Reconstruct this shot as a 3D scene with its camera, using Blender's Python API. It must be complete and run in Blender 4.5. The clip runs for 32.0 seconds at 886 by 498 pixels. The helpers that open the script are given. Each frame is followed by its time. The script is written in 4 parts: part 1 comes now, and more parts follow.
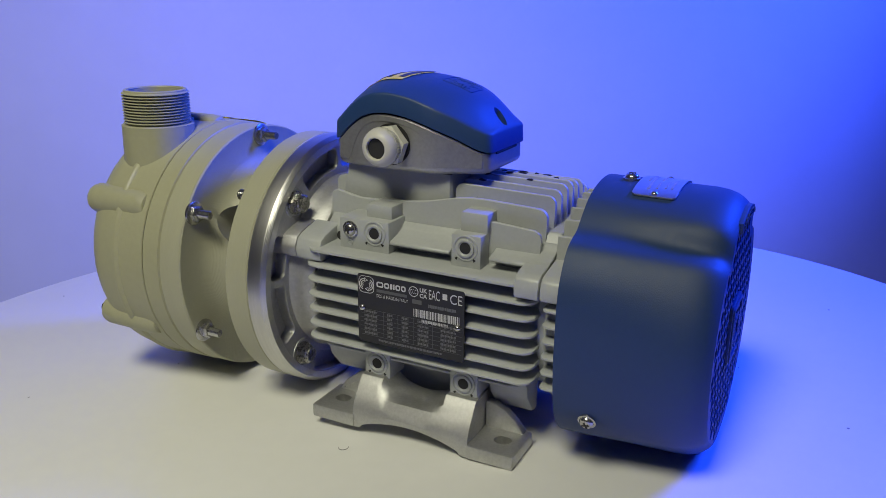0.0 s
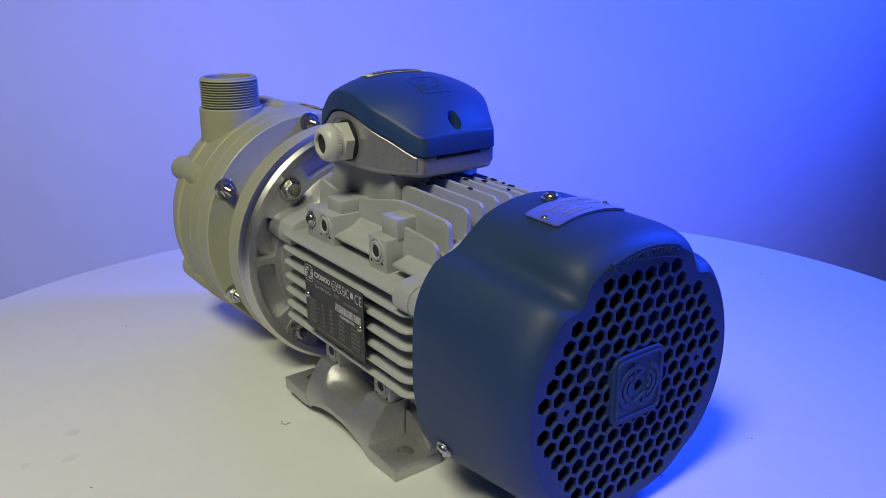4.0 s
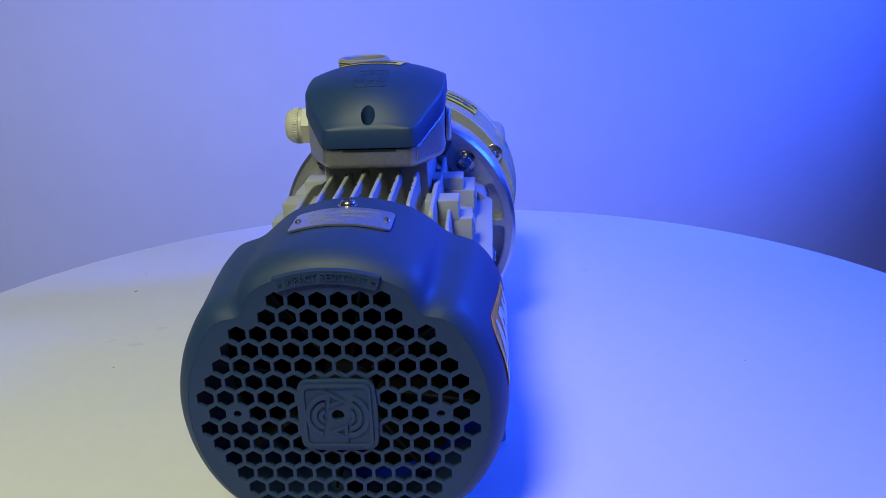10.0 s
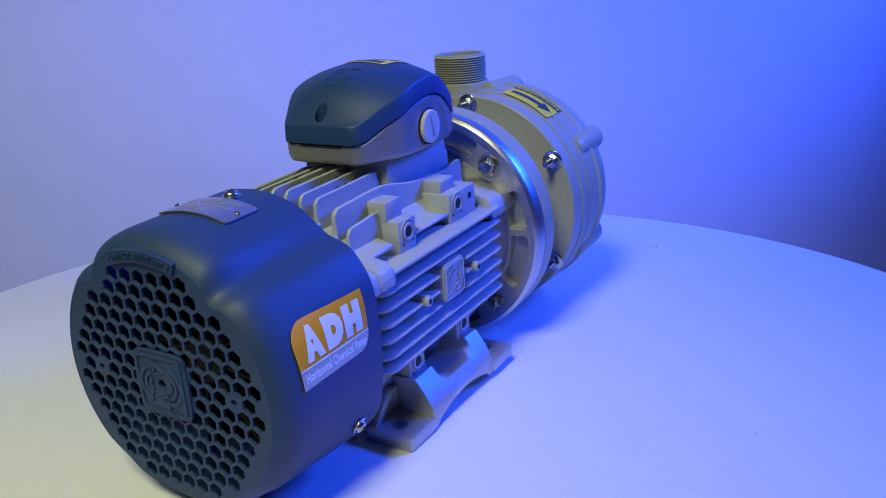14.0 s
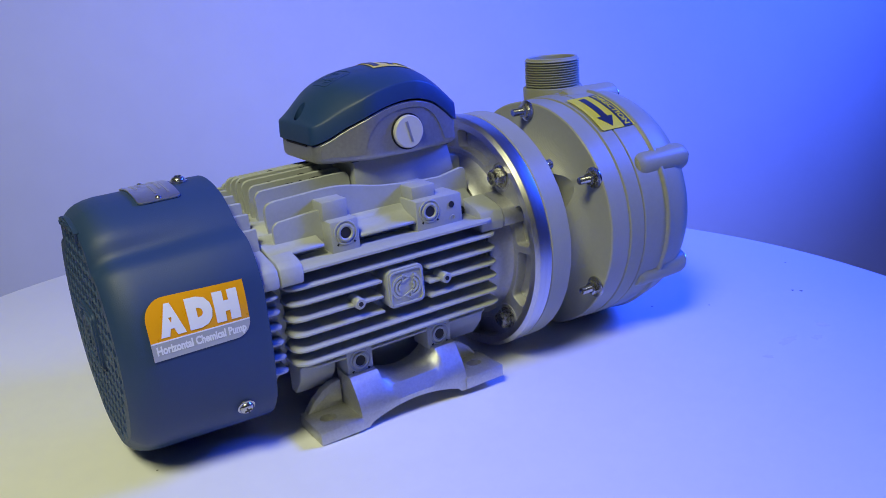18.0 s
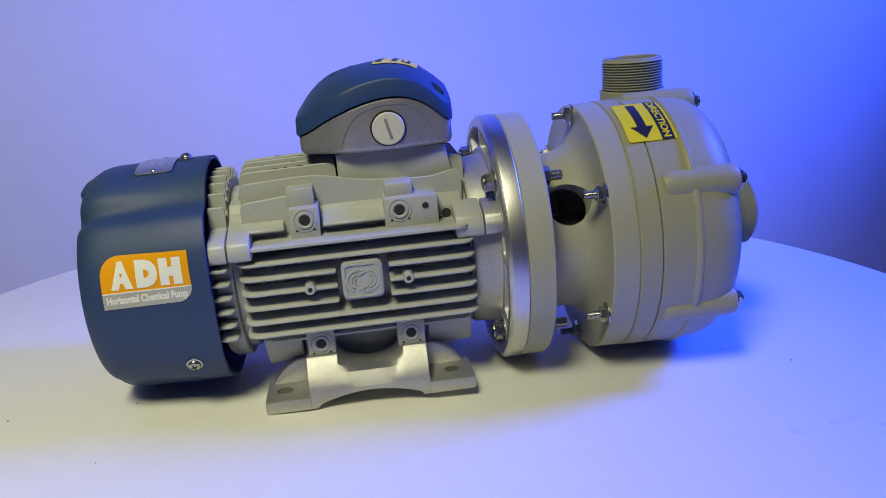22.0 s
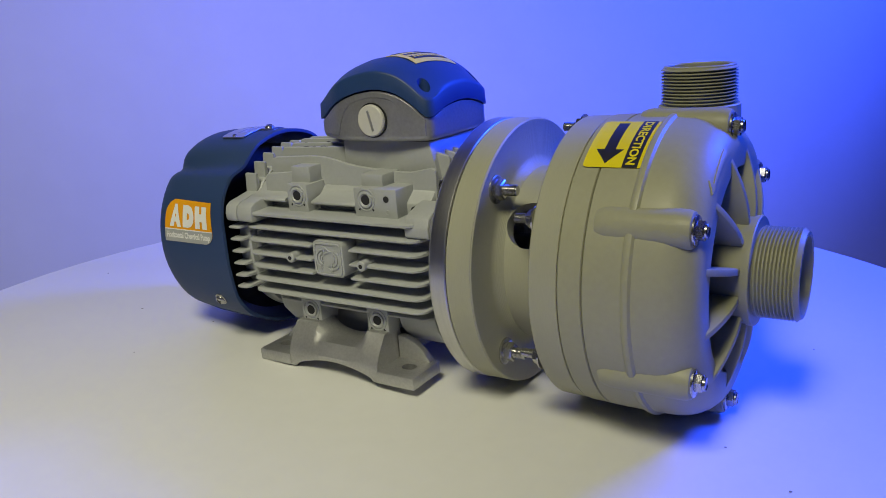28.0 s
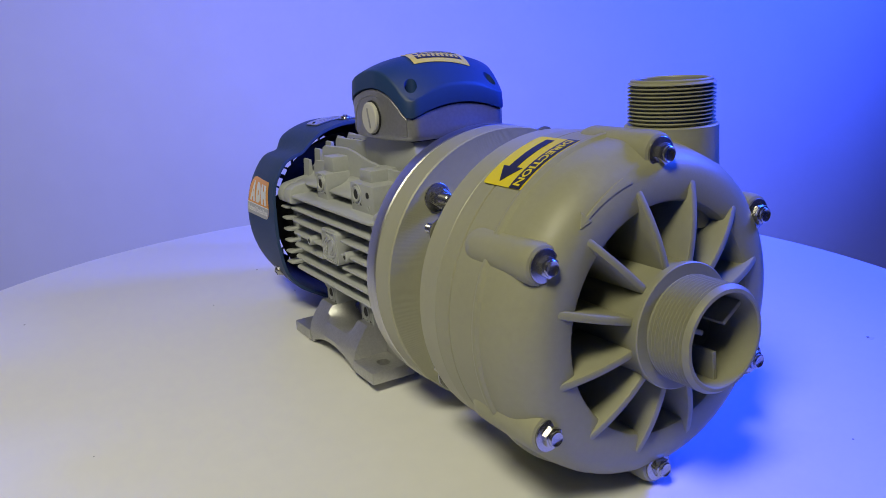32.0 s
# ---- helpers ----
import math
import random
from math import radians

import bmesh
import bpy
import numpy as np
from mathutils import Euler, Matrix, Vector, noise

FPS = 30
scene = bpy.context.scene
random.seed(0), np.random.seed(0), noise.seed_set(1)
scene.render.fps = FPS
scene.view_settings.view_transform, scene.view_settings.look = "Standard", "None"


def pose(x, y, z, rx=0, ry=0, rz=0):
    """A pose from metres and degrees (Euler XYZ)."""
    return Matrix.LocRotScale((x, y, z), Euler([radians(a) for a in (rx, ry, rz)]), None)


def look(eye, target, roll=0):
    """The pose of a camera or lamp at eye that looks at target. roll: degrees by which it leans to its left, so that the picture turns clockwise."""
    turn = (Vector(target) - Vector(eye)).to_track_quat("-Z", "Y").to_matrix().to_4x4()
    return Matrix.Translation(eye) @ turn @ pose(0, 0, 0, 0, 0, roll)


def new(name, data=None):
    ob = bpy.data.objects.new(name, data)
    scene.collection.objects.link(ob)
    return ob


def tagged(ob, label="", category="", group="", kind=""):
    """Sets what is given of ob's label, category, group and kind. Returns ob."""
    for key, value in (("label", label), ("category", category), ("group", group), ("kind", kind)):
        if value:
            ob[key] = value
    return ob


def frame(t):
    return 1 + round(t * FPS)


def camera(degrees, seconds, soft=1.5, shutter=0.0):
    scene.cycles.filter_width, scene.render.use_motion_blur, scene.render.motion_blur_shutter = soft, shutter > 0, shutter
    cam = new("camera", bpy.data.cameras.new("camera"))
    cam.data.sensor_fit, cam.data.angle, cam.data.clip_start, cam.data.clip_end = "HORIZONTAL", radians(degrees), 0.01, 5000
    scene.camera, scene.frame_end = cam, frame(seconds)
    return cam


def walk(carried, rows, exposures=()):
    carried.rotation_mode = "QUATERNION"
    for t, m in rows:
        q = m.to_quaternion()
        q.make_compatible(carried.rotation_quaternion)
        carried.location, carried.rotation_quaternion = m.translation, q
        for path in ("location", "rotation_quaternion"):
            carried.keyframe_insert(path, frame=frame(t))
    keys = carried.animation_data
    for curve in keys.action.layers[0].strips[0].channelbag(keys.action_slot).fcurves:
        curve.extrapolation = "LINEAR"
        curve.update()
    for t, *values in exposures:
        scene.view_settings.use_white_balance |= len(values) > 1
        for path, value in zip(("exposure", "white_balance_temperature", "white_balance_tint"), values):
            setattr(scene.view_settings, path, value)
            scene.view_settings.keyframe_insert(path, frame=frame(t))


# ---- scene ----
# The camera stands before a slowly turning round table; it only sways a little.
EYE = (0.0, -0.6132, 1.0364)
SWAY = [  # seconds, degrees down, degrees to the right
    (0, 16.36, 2.02), (1, 16.24, 2.02), (2, 16.2, 2.0), (3, 16.31, 2.01), (3.5, 16.4, 1.99), (5.5, 16.99, 1.91),
    (6, 17.09, 1.89), (7, 17.19, 1.87), (8, 17.14, 1.84), (9, 17.11, 1.8), (10, 17.08, 1.8), (11, 17.14, 1.87),
    (12, 17.19, 1.83), (13, 17.17, 1.79), (14, 17.11, 1.75), (14.5, 17.06, 1.74), (16.5, 16.9, 1.69), (18, 16.83, 1.69),
    (19, 16.82, 1.69), (20, 16.8, 1.65), (21, 16.86, 1.61), (22, 17.0, 1.61), (23, 17.1, 1.57), (24, 17.07, 1.54),
    (25, 17.07, 1.49), (25.5, 17.12, 1.47), (27.5, 17.29, 1.46), (29, 17.38, 1.5), (30, 17.35, 1.51), (31, 17.32, 1.5),
    (32, 17.31, 1.49)]


def aim(down, right):
    d, r = radians(down), radians(right)
    return (EYE[0] + math.cos(d) * math.sin(r), EYE[1] + math.cos(d) * math.cos(r), EYE[2] - math.sin(d))


cam = camera(57.55, 32.0, 0.5)
TONE = [(0, -0.14, 6180, 13), (3.5, -0.15, 6240, 12), (6, -0.17, 6360, 7), (9, -0.17, 6680, -4), (13, -0.13, 6800, -8), (16.5, -0.10, 6900, -6), (19, -0.01, 7150, -5), (20.5, 0.07, 7250, -3), (22, 0.02, 7050, 2), (24, -0.13, 6560, 6), (32, -0.14, 6450, 12)]
walk(cam, [(t, look(EYE, aim(d, r), -2.06)) for t, d, r in SWAY], TONE)

# ---- light ----
world = bpy.data.worlds.new("world")
scene.world = world
world.use_nodes = True
world.node_tree.nodes["Background"].inputs[0].default_value = (0.30, 0.33, 0.45, 1)
world.node_tree.nodes["Background"].inputs[1].default_value = 0.02


def area(name, eye, target, size, power, colour):
    data = bpy.data.lights.new(name, "AREA")
    data.shape, data.size, data.energy, data.color = "DISK", size, power, colour
    ob = new(name, data)
    ob.matrix_world = look(eye, target)
    return ob


def spot(name, eye, target, cone, radius, power, colour, blend=1.0):
    data = bpy.data.lights.new(name, "SPOT")
    data.spot_size, data.spot_blend, data.shadow_soft_size, data.energy, data.color = radians(cone), blend, radius, power, colour
    ob = new(name, data)
    ob.matrix_world = look(eye, target)
    return ob


spot("white_lamp", (-0.42, -0.98, 2.20), (-0.58, -0.05, 0.75), 85, 0.26, 106, (0.97, 0.935, 0.66))
area("blue_lamp", (1.16, 0.22, 1.60), (0.41, -0.38, 1.30), 0.40, 51, (0.012, 0.062, 1.0))
spot("blue_wall_lamp", (1.30, -0.60, 1.90), (0.27, 0.76, 1.28), 55, 0.05, 302, (0.045, 0.098, 1.0), 0.8)

# ---- materials ----
def rgb(c):
    return (*c, 1.0)


def mat(name, base, rough=0.5, metal=0.0, var=0.12, scale=60.0, bump=0.0, bscale=400.0, coat=0.0, spread=0.08, stretch=None, warm=None, spec=0.5, chips=0.0, rings=0.0):
    """A surface with a broad and a fine variation of colour and gloss, and a fine relief; scale is per metre."""
    m = bpy.data.materials.new(name)
    m.use_nodes = True
    n, l = m.node_tree.nodes, m.node_tree.links
    b = n["Principled BSDF"]
    co = n.new("ShaderNodeTexCoord")
    mp = n.new("ShaderNodeMapping")
    mp.inputs["Scale"].default_value = stretch or (1, 1, 1)
    l.new(co.outputs["Object"], mp.inputs[0])
    big, fine = n.new("ShaderNodeTexNoise"), n.new("ShaderNodeTexNoise")
    for tex, s, d in ((big, scale * 0.35, 3), (fine, scale * 6, 4)):
        tex.inputs["Scale"].default_value, tex.inputs["Detail"].default_value = s, d
        l.new(mp.outputs[0], tex.inputs["Vector"])
    add = n.new("ShaderNodeMath")
    add.operation = "ADD"
    l.new(big.outputs[0], add.inputs[0]), l.new(fine.outputs[0], add.inputs[1])
    ramp = n.new("ShaderNodeMapRange")
    ramp.inputs[1].default_value, ramp.inputs[2].default_value = 0.6, 1.4
    ramp.inputs[3].default_value, ramp.inputs[4].default_value = 0.0, 1.0
    l.new(add.outputs[0], ramp.inputs[0])
    mix = n.new("ShaderNodeMix")
    mix.data_type = "RGBA"
    dark = tuple(max(0, v * (1 - var)) for v in base)
    light = tuple(min(1, v * (1 + var)) for v in (warm or base))
    mix.inputs[6].default_value, mix.inputs[7].default_value = rgb(dark), rgb(light)
    l.new(ramp.outputs[0], mix.inputs[0]), l.new(mix.outputs[2], b.inputs["Base Color"])
    if chips:
        spot_n, cutoff, chip = n.new("ShaderNodeTexNoise"), n.new("ShaderNodeMath"), n.new("ShaderNodeMix")
        spot_n.inputs["Scale"].default_value, spot_n.inputs["Detail"].default_value = 260, 4
        cutoff.operation, cutoff.inputs[1].default_value = "GREATER_THAN", chips
        chip.data_type = "RGBA"
        chip.inputs[7].default_value = (0.02, 0.02, 0.022, 1)
        l.new(mp.outputs[0], spot_n.inputs["Vector"]), l.new(spot_n.outputs[0], cutoff.inputs[0])
        l.new(cutoff.outputs[0], chip.inputs[0]), l.new(mix.outputs[2], chip.inputs[6]), l.new(chip.outputs[2], b.inputs["Base Color"])
    rr = n.new("ShaderNodeMapRange")
    rr.inputs[3].default_value, rr.inputs[4].default_value = max(0.02, rough - spread), min(1, rough + spread)
    l.new(fine.outputs[0], rr.inputs[0]), l.new(rr.outputs[0], b.inputs["Roughness"])
    b.inputs["Metallic"].default_value = metal
    b.inputs["Specular IOR Level"].default_value = spec
    if coat:
        b.inputs["Coat Weight"].default_value, b.inputs["Coat Roughness"].default_value = coat, 0.25
    if bump:
        t2, bp = n.new("ShaderNodeTexNoise"), n.new("ShaderNodeBump")
        t2.inputs["Scale"].default_value, t2.inputs["Detail"].default_value = bscale, 3
        l.new(mp.outputs[0], t2.inputs["Vector"])
        bp.inputs["Strength"].default_value, bp.inputs["Distance"].default_value = bump, 0.0006
        l.new(t2.outputs[0], bp.inputs["Height"]), l.new(bp.outputs[0], b.inputs["Normal"])
    if rings:  # fine grooves that a lathe leaves round the shaft's line
        mv, wv, b2 = n.new("ShaderNodeMapping"), n.new("ShaderNodeTexWave"), n.new("ShaderNodeBump")
        mv.inputs["Location"].default_value = (0, 0, -0.091)
        wv.wave_type, wv.rings_direction = "RINGS", "X"
        wv.inputs["Scale"].default_value, wv.inputs["Distortion"].default_value = 420, 1.2
        b2.inputs["Strength"].default_value, b2.inputs["Distance"].default_value = rings, 0.0003
        l.new(co.outputs["Object"], mv.inputs[0]), l.new(mv.outputs[0], wv.inputs["Vector"]), l.new(wv.outputs[0], b2.inputs["Height"]), l.new(b2.outputs[0], b.inputs["Normal"])
    return m


M_WALL = mat("painted_wall", (0.68, 0.68, 0.69), 0.9, var=0.03, scale=3, bump=0.15, bscale=120)
# for the unseen walls and ceiling, this dark only to keep bounced light low
M_GREY = mat("unseen_dark_wall", (0.04, 0.04, 0.043), 0.9, var=0.04, scale=3)
M_FLOOR = mat("floor_screed", (0.12, 0.115, 0.11), 0.7, var=0.12, scale=4)
M_TABLE = mat("table_laminate", (0.74, 0.74, 0.735), 0.42, var=0.025, scale=10, bump=0.05, bscale=500, spec=0.35)
M_SMUDGE = mat("dusty_smudge", (0.69, 0.685, 0.675), 0.55, var=0.06, scale=200)
M_DARK = mat("black_steel", (0.03, 0.03, 0.03), 0.5, var=0.2)
M_PP = mat("beige_polypropylene", (0.350, 0.345, 0.235), 0.43, var=0.05, scale=40, bump=0.12, bscale=700, spec=0.4)
M_PPM = mat("machined_polypropylene", (0.370, 0.366, 0.265), 0.40, var=0.05, scale=40, bump=0.05, bscale=900, stretch=(6, 1, 1), rings=0.2)
M_PAINT = mat("grey_cast_paint", (0.42, 0.435, 0.44), 0.46, metal=0.08, var=0.06, scale=70, bump=0.16, bscale=1800)
M_CHIPPED = mat("chipped_grey_paint", (0.42, 0.435, 0.44), 0.46, metal=0.08, var=0.06, scale=70, bump=0.16, bscale=1800, chips=0.745)
M_CAST = mat("cast_aluminium", (0.48, 0.48, 0.485), 0.46, metal=0.75, var=0.16, scale=70, bump=0.30, bscale=3200)
M_FOOT = mat("blasted_aluminium", (0.52, 0.52, 0.52), 0.42, metal=0.85, var=0.16, scale=80, bump=0.35, bscale=3000)
M_BOXCAST = mat("dull_cast_aluminium", (0.38, 0.38, 0.385), 0.40, metal=0.68, var=0.16, scale=70, bump=0.25, bscale=2600)
M_BRUSH = mat("turned_aluminium", (0.58, 0.575, 0.57), 0.36, metal=1.0, var=0.10, scale=60, stretch=(20, 1, 1), spread=0.12, rings=0.3)
M_NUT = mat("dull_zinc", (0.34, 0.33, 0.31), 0.28, metal=1.0, var=0.12, scale=90, bump=0.2, bscale=900)
M_WORN = mat("worn_print", (0.36, 0.36, 0.37), 0.4, metal=0.5, var=0.1)
M_STEEL = mat("zinc_steel", (0.50, 0.495, 0.485), 0.24, metal=0.93, var=0.10, scale=60, spread=0.05)
M_COVER = mat("blue_powder_coat", (0.020, 0.048, 0.140), 0.55, var=0.08, scale=50, bump=0.18, bscale=1400, spec=0.5)
M_LID = mat("blue_lid_paint", (0.017, 0.050, 0.160), 0.5, var=0.08, scale=50, bump=0.15, bscale=1400)
# for rubber gaskets and the fan, also for painted shade on the terminal box
M_BLACK = mat("black_rubber_and_shade", (0.012, 0.012, 0.013), 0.6, var=0.2)
# near black: painted darkness of holes and recesses, and bare spots of chipped paint
M_HOLE = mat("hole_shade_and_chips", (0.02, 0.02, 0.022), 0.7, var=0.2)
M_GLAND = mat("grey_nylon", (0.58, 0.57, 0.52), 0.38, var=0.04, scale=60, spec=0.5)
M_TAG = mat("brushed_tag", (0.55, 0.55, 0.55), 0.33, metal=0.9, var=0.12, scale=60, stretch=(1, 12, 1))
M_PLATE = mat("black_nameplate", (0.012, 0.012, 0.014), 0.35, var=0.2)
M_PRINT = mat("silver_print", (0.55, 0.55, 0.56), 0.4, var=0.05)
M_MID = mat("grey_print", (0.14, 0.14, 0.145), 0.4, var=0.1)
M_FAINT = mat("faint_print", (0.10, 0.10, 0.105), 0.4, var=0.1)
M_YELLOW = mat("yellow_label", (0.82, 0.68, 0.006), 0.45, var=0.04, scale=20, spec=0.3)
M_INK = mat("black_ink", (0.02, 0.02, 0.025), 0.4, var=0.1)
M_ORANGE = mat("orange_label", (0.82, 0.36, 0.01), 0.3, var=0.03, scale=20)
M_WHITE = mat("white_label", (0.80, 0.80, 0.79), 0.35, var=0.02, scale=20)
M_SILVER = mat("silver_label", (0.45, 0.46, 0.46), 0.3, metal=0.2, var=0.03, scale=20)
M_PALE = mat("pale_label", (0.80, 0.64, 0.09), 0.4, var=0.05, scale=20)
M_FIBRE = mat("grey_fibre", (0.25, 0.25, 0.25), 0.8, var=0.2)

# ---- builders ----
AX = 0.091  # height of the shaft over the feet


def finish(me, angle=35):
    for p in me.polygons:
        p.use_smooth = True
    me.set_sharp_from_angle(angle=radians(angle))
    return me


def to_mesh(bm, name, angle=35):
    me = bpy.data.meshes.new(name)
    bmesh.ops.recalc_face_normals(bm, faces=bm.faces)
    bm.to_mesh(me)
    bm.free()
    return finish(me, angle)


def part(name, bm, material, parent, label="", angle=35):
    me = bm if isinstance(bm, bpy.types.Mesh) else to_mesh(bm, name, angle)
    if not me.materials:
        me.materials.append(material)
    ob = new(name, me)
    ob.parent = parent
    if label:
        tagged(ob, label)
    return ob


def box(x0, x1, y0, y1, z0, z1, bev=0.0, segs=2):
    bm = bmesh.new()
    bmesh.ops.create_cube(bm, size=1)
    for v in bm.verts:
        v.co = Vector(((x0, x1)[v.co.x > 0], (y0, y1)[v.co.y > 0], (z0, z1)[v.co.z > 0]))
    if bev:
        bmesh.ops.bevel(bm, geom=list(bm.edges), offset=bev, segments=segs, profile=0.5, affect="EDGES")
    return bm


def lathe(profile, segs=64, y0=0.0, z0=AX, closed=True, axis="x"):
    """Turns (along, radius) points about the shaft's line (or about an upright line through x=y0... for axis z)."""
    bm = bmesh.new()
    rings = []
    for a, r in profile:
        ring = []
        for k in range(segs):
            t = 2 * math.pi * k / segs
            if axis == "x":
                ring.append(bm.verts.new((a, y0 + r * math.cos(t), z0 + r * math.sin(t))))
            else:
                ring.append(bm.verts.new((y0 + r * math.cos(t), z0 + r * math.sin(t), a)))
        rings.append(ring)
    n = len(rings)
    for i in range(n if closed else n - 1):
        p, q = rings[i], rings[(i + 1) % n]
        for k in range(segs):
            bm.faces.new((p[k], p[(k + 1) % segs], q[(k + 1) % segs], q[k]))
    return bm


def rod(profile, segs=24):
    """A solid turned about the local x axis, with capped ends, at the origin."""
    bm = bmesh.new()
    rings = [[bm.verts.new((a, r * math.cos(2 * math.pi * k / segs), r * math.sin(2 * math.pi * k / segs))) for k in range(segs)] for a, r in profile]
    for p, q in zip(rings, rings[1:]):
        for k in range(segs):
            bm.faces.new((p[k], p[(k + 1) % segs], q[(k + 1) % segs], q[k]))
    bm.faces.new(rings[0]), bm.faces.new(rings[-1])
    return bm


def merge(*bms):
    out = bmesh.new()
    for b in bms:
        me = bpy.data.meshes.new("t")
        b.to_mesh(me)
        b.free()
        out.from_mesh(me)
        bpy.data.meshes.remove(me)
    return out


def moved(bm, m):
    bmesh.ops.transform(bm, matrix=m, verts=bm.verts)
    return bm


def toward(place, way, spin=0):
    """A pose that takes the local x axis to way."""
    q = Vector(way).to_track_quat("X", "Z")
    return Matrix.Translation(place) @ q.to_matrix().to_4x4() @ Matrix.Rotation(radians(spin), 4, "X")


def prism(poly, lo, hi, axis="y", bev=0.0, segs=2):
    """Extrudes a polygon along an axis; its points are the other two coordinates in order."""
    bm = bmesh.new()
    def at(p, h):
        return {"x": (h, p[0], p[1]), "y": (p[0], h, p[1]), "z": (p[0], p[1], h)}[axis]
    a = [bm.verts.new(at(p, lo)) for p in poly]
    b = [bm.verts.new(at(p, hi)) for p in poly]
    bm.faces.new(a), bm.faces.new(list(reversed(b)))
    for k in range(len(poly)):
        bm.faces.new((a[k], b[k], b[(k + 1) % len(poly)], a[(k + 1) % len(poly)]))
    bmesh.ops.recalc_face_normals(bm, faces=bm.faces)
    if bev:
        bmesh.ops.bevel(bm, geom=list(bm.edges), offset=bev, segments=segs, profile=0.5, affect="EDGES")
    return bm


def flat_mesh(loops, thick, bevel=0.0, name="plate"):
    """A flat plate in the xy plane with holes (the inner loops), thick either side of z = 0, as a mesh."""
    cu = bpy.data.curves.new(name, "CURVE")
    cu.dimensions, cu.fill_mode, cu.extrude, cu.bevel_depth = "2D", "BOTH", thick, bevel
    cu.bevel_resolution = 1
    for loop in loops:
        s = cu.splines.new("POLY")
        s.points.add(len(loop) - 1)
        for pt, (x, y) in zip(s.points, loop):
            pt.co = (x, y, 0, 1)
        s.use_cyclic_u = True
    ob = new(name, cu)
    bpy.context.view_layer.update()
    me = bpy.data.meshes.new_from_object(ob.evaluated_get(bpy.context.evaluated_depsgraph_get()))
    bpy.data.objects.remove(ob)
    bpy.data.curves.remove(cu)
    return me


def text_mesh(words, size, thick=0.0, width=None, align="CENTER", bold=0.0):
    """Letters in the xy plane; width squeezes or widens them to that length."""
    cu = bpy.data.curves.new("letters", "FONT")
    cu.body, cu.size, cu.extrude, cu.align_x, cu.align_y, cu.offset = words, size, thick, align, "CENTER", bold
    cu.resolution_u = 3
    ob = new("letters", cu)
    bpy.context.view_layer.update()
    me = bpy.data.meshes.new_from_object(ob.evaluated_get(bpy.context.evaluated_depsgraph_get()))
    bpy.data.objects.remove(ob)
    bpy.data.curves.remove(cu)
    if width:
        xs = [v.co.x for v in me.vertices]
        k = width / max(1e-6, max(xs) - min(xs))
        for v in me.vertices:
            v.co.x *= k
    return me


def bent(me, fn):
    for v in me.vertices:
        v.co = fn(v.co)
    me.update()
    return finish(me, 30)


def sliced(me, step):
    """Cuts a flat mesh into strips across x and y so that it can be bent."""
    bm = bmesh.new()
    bm.from_mesh(me)
    for ax in (0, 1):
        vals = [v.co[ax] for v in bm.verts]
        k = math.ceil(min(vals) / step)
        while k * step < max(vals):
            co, no = [0, 0, 0], [0, 0, 0]
            co[ax], no[ax] = k * step, 1
            bmesh.ops.bisect_plane(bm, geom=bm.verts[:] + bm.edges[:] + bm.faces[:], plane_co=co, plane_no=no)
            k += 1
    bm.to_mesh(me)
    bm.free()
    return me


def rect(x0, x1, y0, y1, r=0.0, n=4, mid=0):
    if not r:
        return [(x0, y0), (x1, y0), (x1, y1), (x0, y1)]
    pts = []
    for cx, cy, s in ((x1 - r, y0 + r, -90), (x1 - r, y1 - r, 0), (x0 + r, y1 - r, 90), (x0 + r, y0 + r, 180)):
        pts += [(cx + r * math.cos(radians(s + 90 * k / n)), cy + r * math.sin(radians(s + 90 * k / n))) for k in range(n + 1)]
    if mid:  # more points along the straight sides, so that they can be bowed
        pts = [(a[0] + (b[0] - a[0]) * k / m, a[1] + (b[1] - a[1]) * k / m) for a, b in zip(pts, pts[1:] + pts[:1]) for m in [mid if math.dist(a, b) > r else 1] for k in range(m)]
    return pts


def circle(cx, cy, r, n=24, turn=0.0):
    return [(cx + r * math.cos(turn + 2 * math.pi * k / n), cy + r * math.sin(turn + 2 * math.pi * k / n)) for k in range(n)]


def cut(bm, *tools):
    """The mesh of bm with the tools' solids taken away."""
    def solid(b):
        me = bpy.data.meshes.new("t")
        bmesh.ops.recalc_face_normals(b, faces=b.faces)
        b.to_mesh(me)
        b.free()
        return new("t", me)
    ob = solid(bm)
    helpers = [solid(t) for t in tools]
    for h in helpers:
        mod = ob.modifiers.new("cut", "BOOLEAN")
        mod.object, mod.operation, mod.solver = h, "DIFFERENCE", "EXACT"
    bpy.context.view_layer.update()
    me = bpy.data.meshes.new_from_object(ob.evaluated_get(bpy.context.evaluated_depsgraph_get()))
    for o in (ob, *helpers):
        old = o.data
        bpy.data.objects.remove(o)
        bpy.data.meshes.remove(old)
    return finish(me, 35)


def lerp(table, x):
    return float(np.interp(x, [a for a, _ in table], [b for _, b in table]))

